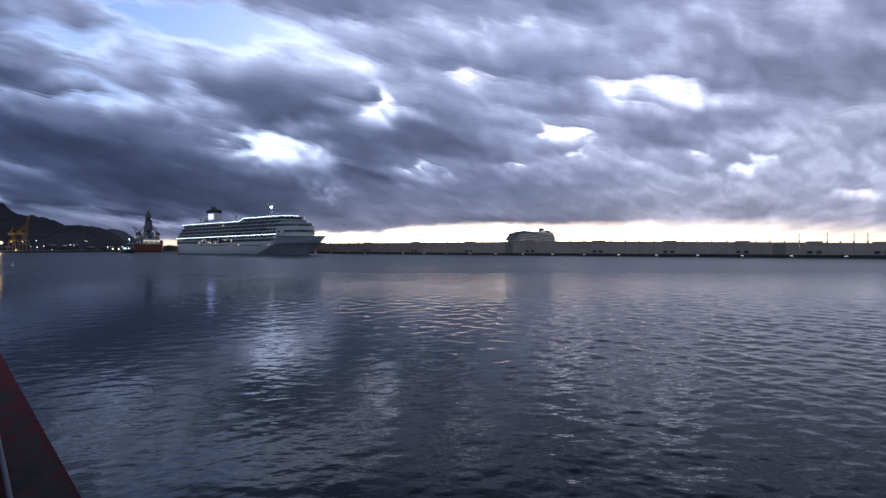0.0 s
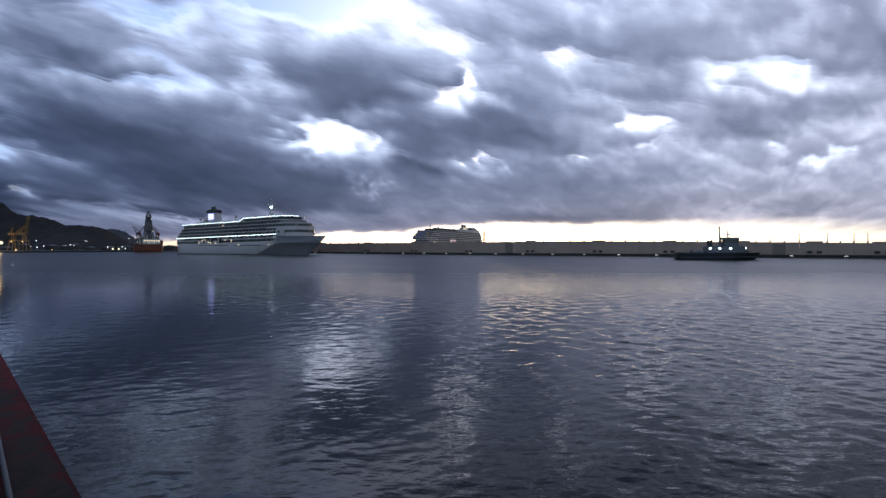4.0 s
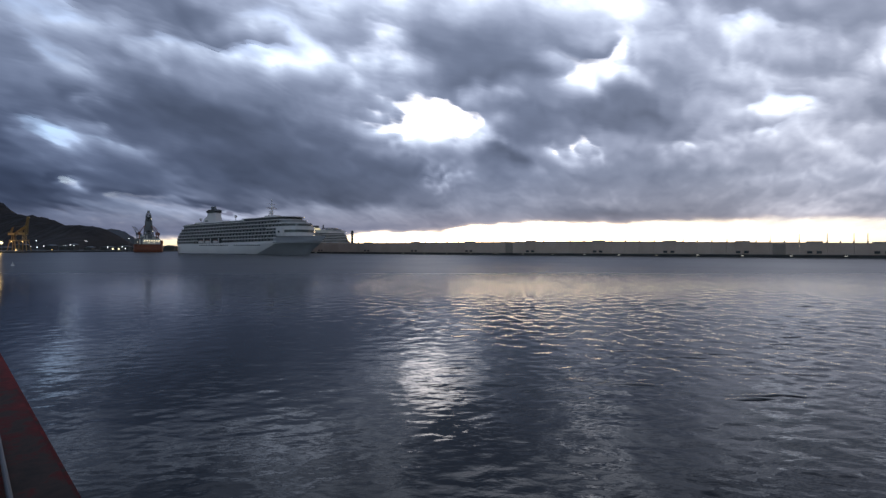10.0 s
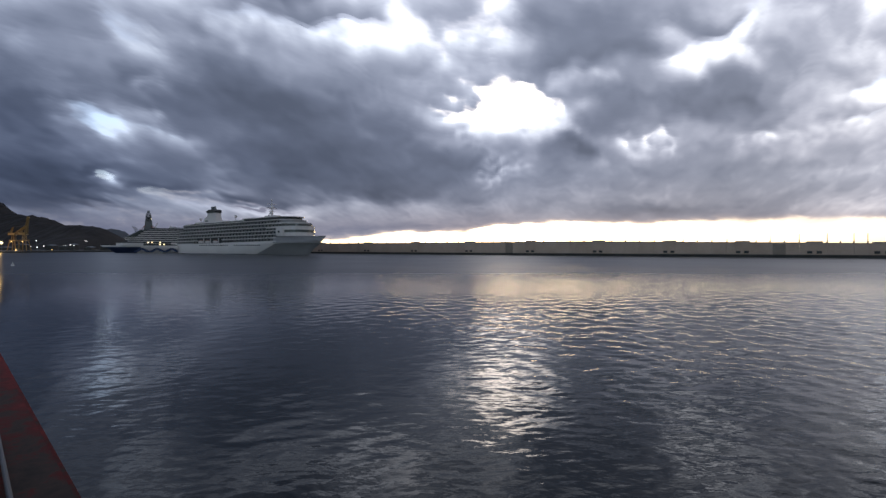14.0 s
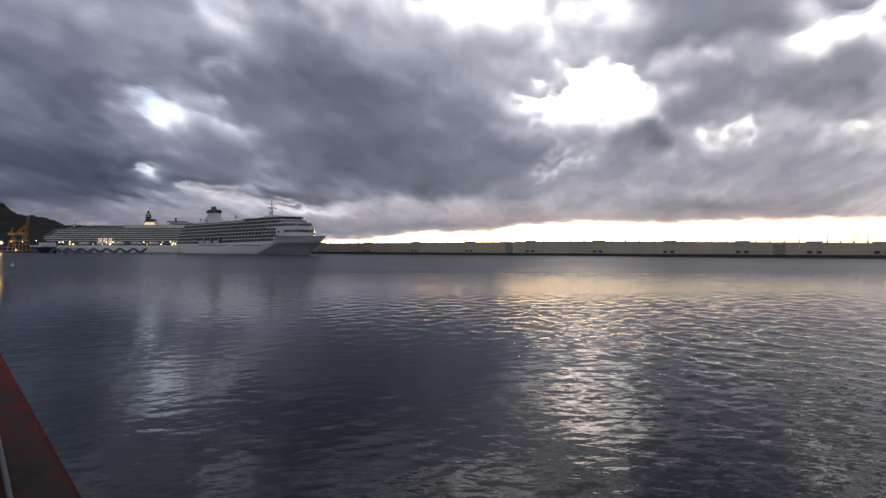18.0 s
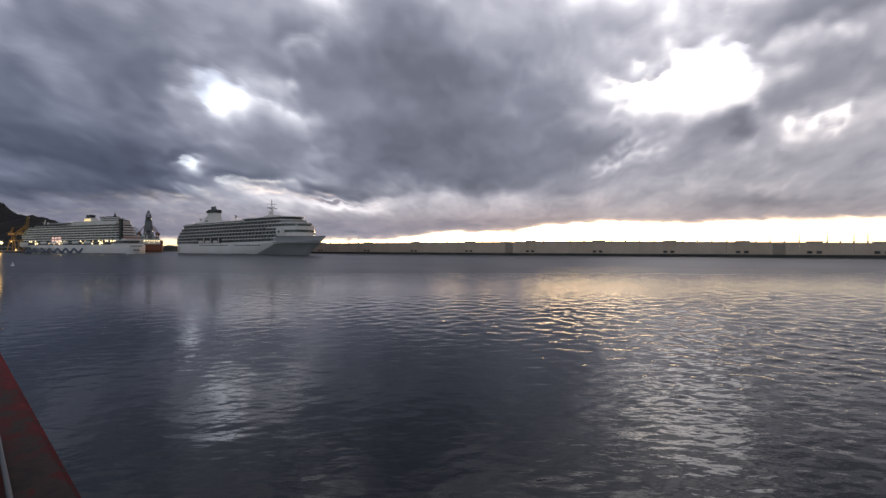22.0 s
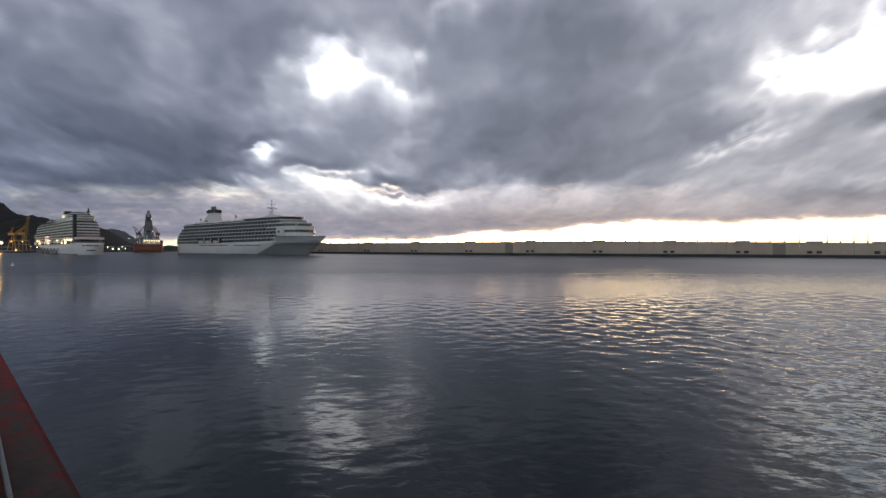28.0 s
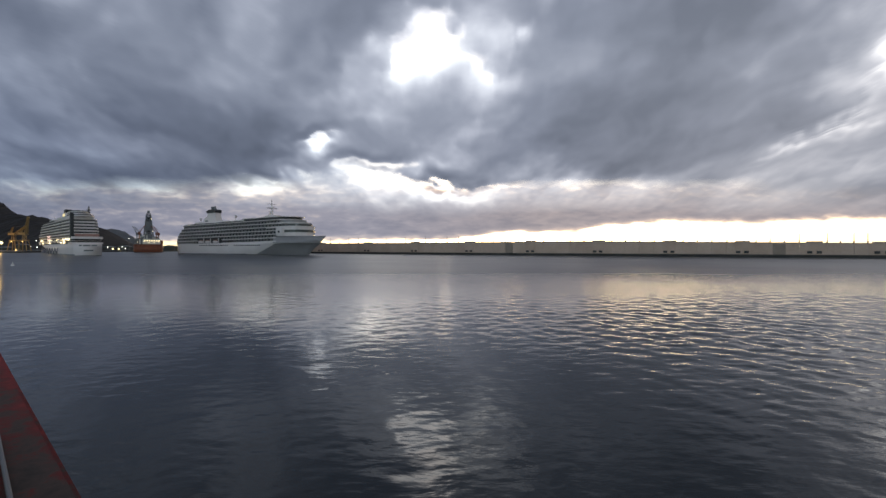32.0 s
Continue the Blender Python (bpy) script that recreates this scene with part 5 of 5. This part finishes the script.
# ---- everything that moves ----
def motions():
    # cloud drift: the deck slides along its own slope, the far bank trails along the horizon
    walk(clouds, [(t, pose(CLOUD_VX * t, CLOUD_VY * t, CLOUD_UP + 6 - CLOUD_FALL * CLOUD_VY * t)) for t in (0, 8, 16, 24, 32)])
    walk(far_clouds, [(t, pose(62.0 * t, 0, 0)) for t in (0, 8, 16, 24, 32)])
    walk(water, [(t, pose(0.3 * t, -0.12 * t, 0)) for t in (0, 8, 16, 24, 32)])
    walk(ship_b, [(t, pose(x, y, 0, 0, 0, a)) for t, x, y, a in (
        (0, 160, 880, 240), (2, 80, 800, 242), (3.3, 32, 770, 243), (6, -58, 742, 244), (7.5, -120, 750, 238), (9, -184, 765, 231), (11, -301, 780, 231), (13, -340, 760, 228),
        (14.5, -371, 715, 213), (16.5, -398, 670, 193), (18, -428, 640, 175), (19, -442, 620, 164), (20, -442, 605, 163), (21, -442, 590, 158),
        (22, -444, 580, 152.5), (23, -442, 570, 147.5), (24, -438, 560, 143), (25, -434, 553, 141), (28, -420, 535, 137.5), (30, -408, 521, 136), (32, -402, 515, 135.5))])
    walk(tug, [(t, pose(x, y, 0, 0, 0, a)) for t, x, y, a in (
        (0, -388, 600, -45), (1, -257, 460, -45), (2, -137, 370, -35), (2.5, -74, 330, -30), (3, -3, 295, -22), (3.3, 46, 280, -17), (3.5, 73, 272, -16),
        (4, 144, 255, -14), (4.5, 217, 240, -14), (5.2, 330, 215, -14), (6, 420, 120, -60), (32, 420, 100, -80))])
    walk(pilot, [(t, pose(x, y, 0, 0, 0, a)) for t, x, y, a in (
        (0, -520, 560, -45), (4.8, -420, 460, -45), (5.5, -207, 258, -47), (5.8, -127, 172, -52), (6.0, -76, 118, -46), (6.2, -41, 82, -36), (6.4, -12.7, 57, -29), (6.5, -0.8, 48.0, -27),
        (6.6, 10.4, 37.6, -26), (6.8, 31, 24, -30), (7.0, 52, 5, -41), (7.5, 64, -14, -42), (8, 82, -31, -42), (8.5, 108, -56, -42), (9, 150, -96, -42), (10, 220, -170, -42), (12, 260, -220, -42), (32, 300, -300, -42))])
    for ob, rows in swells:
        walk(ob, rows)
    for ob, away, home, base in strips:
        p0, p1 = base @ pose(*home), base @ pose(home[0] + away[0], home[1] + away[1], home[2] + away[2])
        walk(ob, [(0, p0), (7.2, p0), (7.4, p1), (32, p1)])
    for ob, m in wall_lamps:
        p1 = m @ pose(0, 0.75, 0)
        walk(ob, [(0, m), (8, m), (11, p1), (32, p1)])


motions()
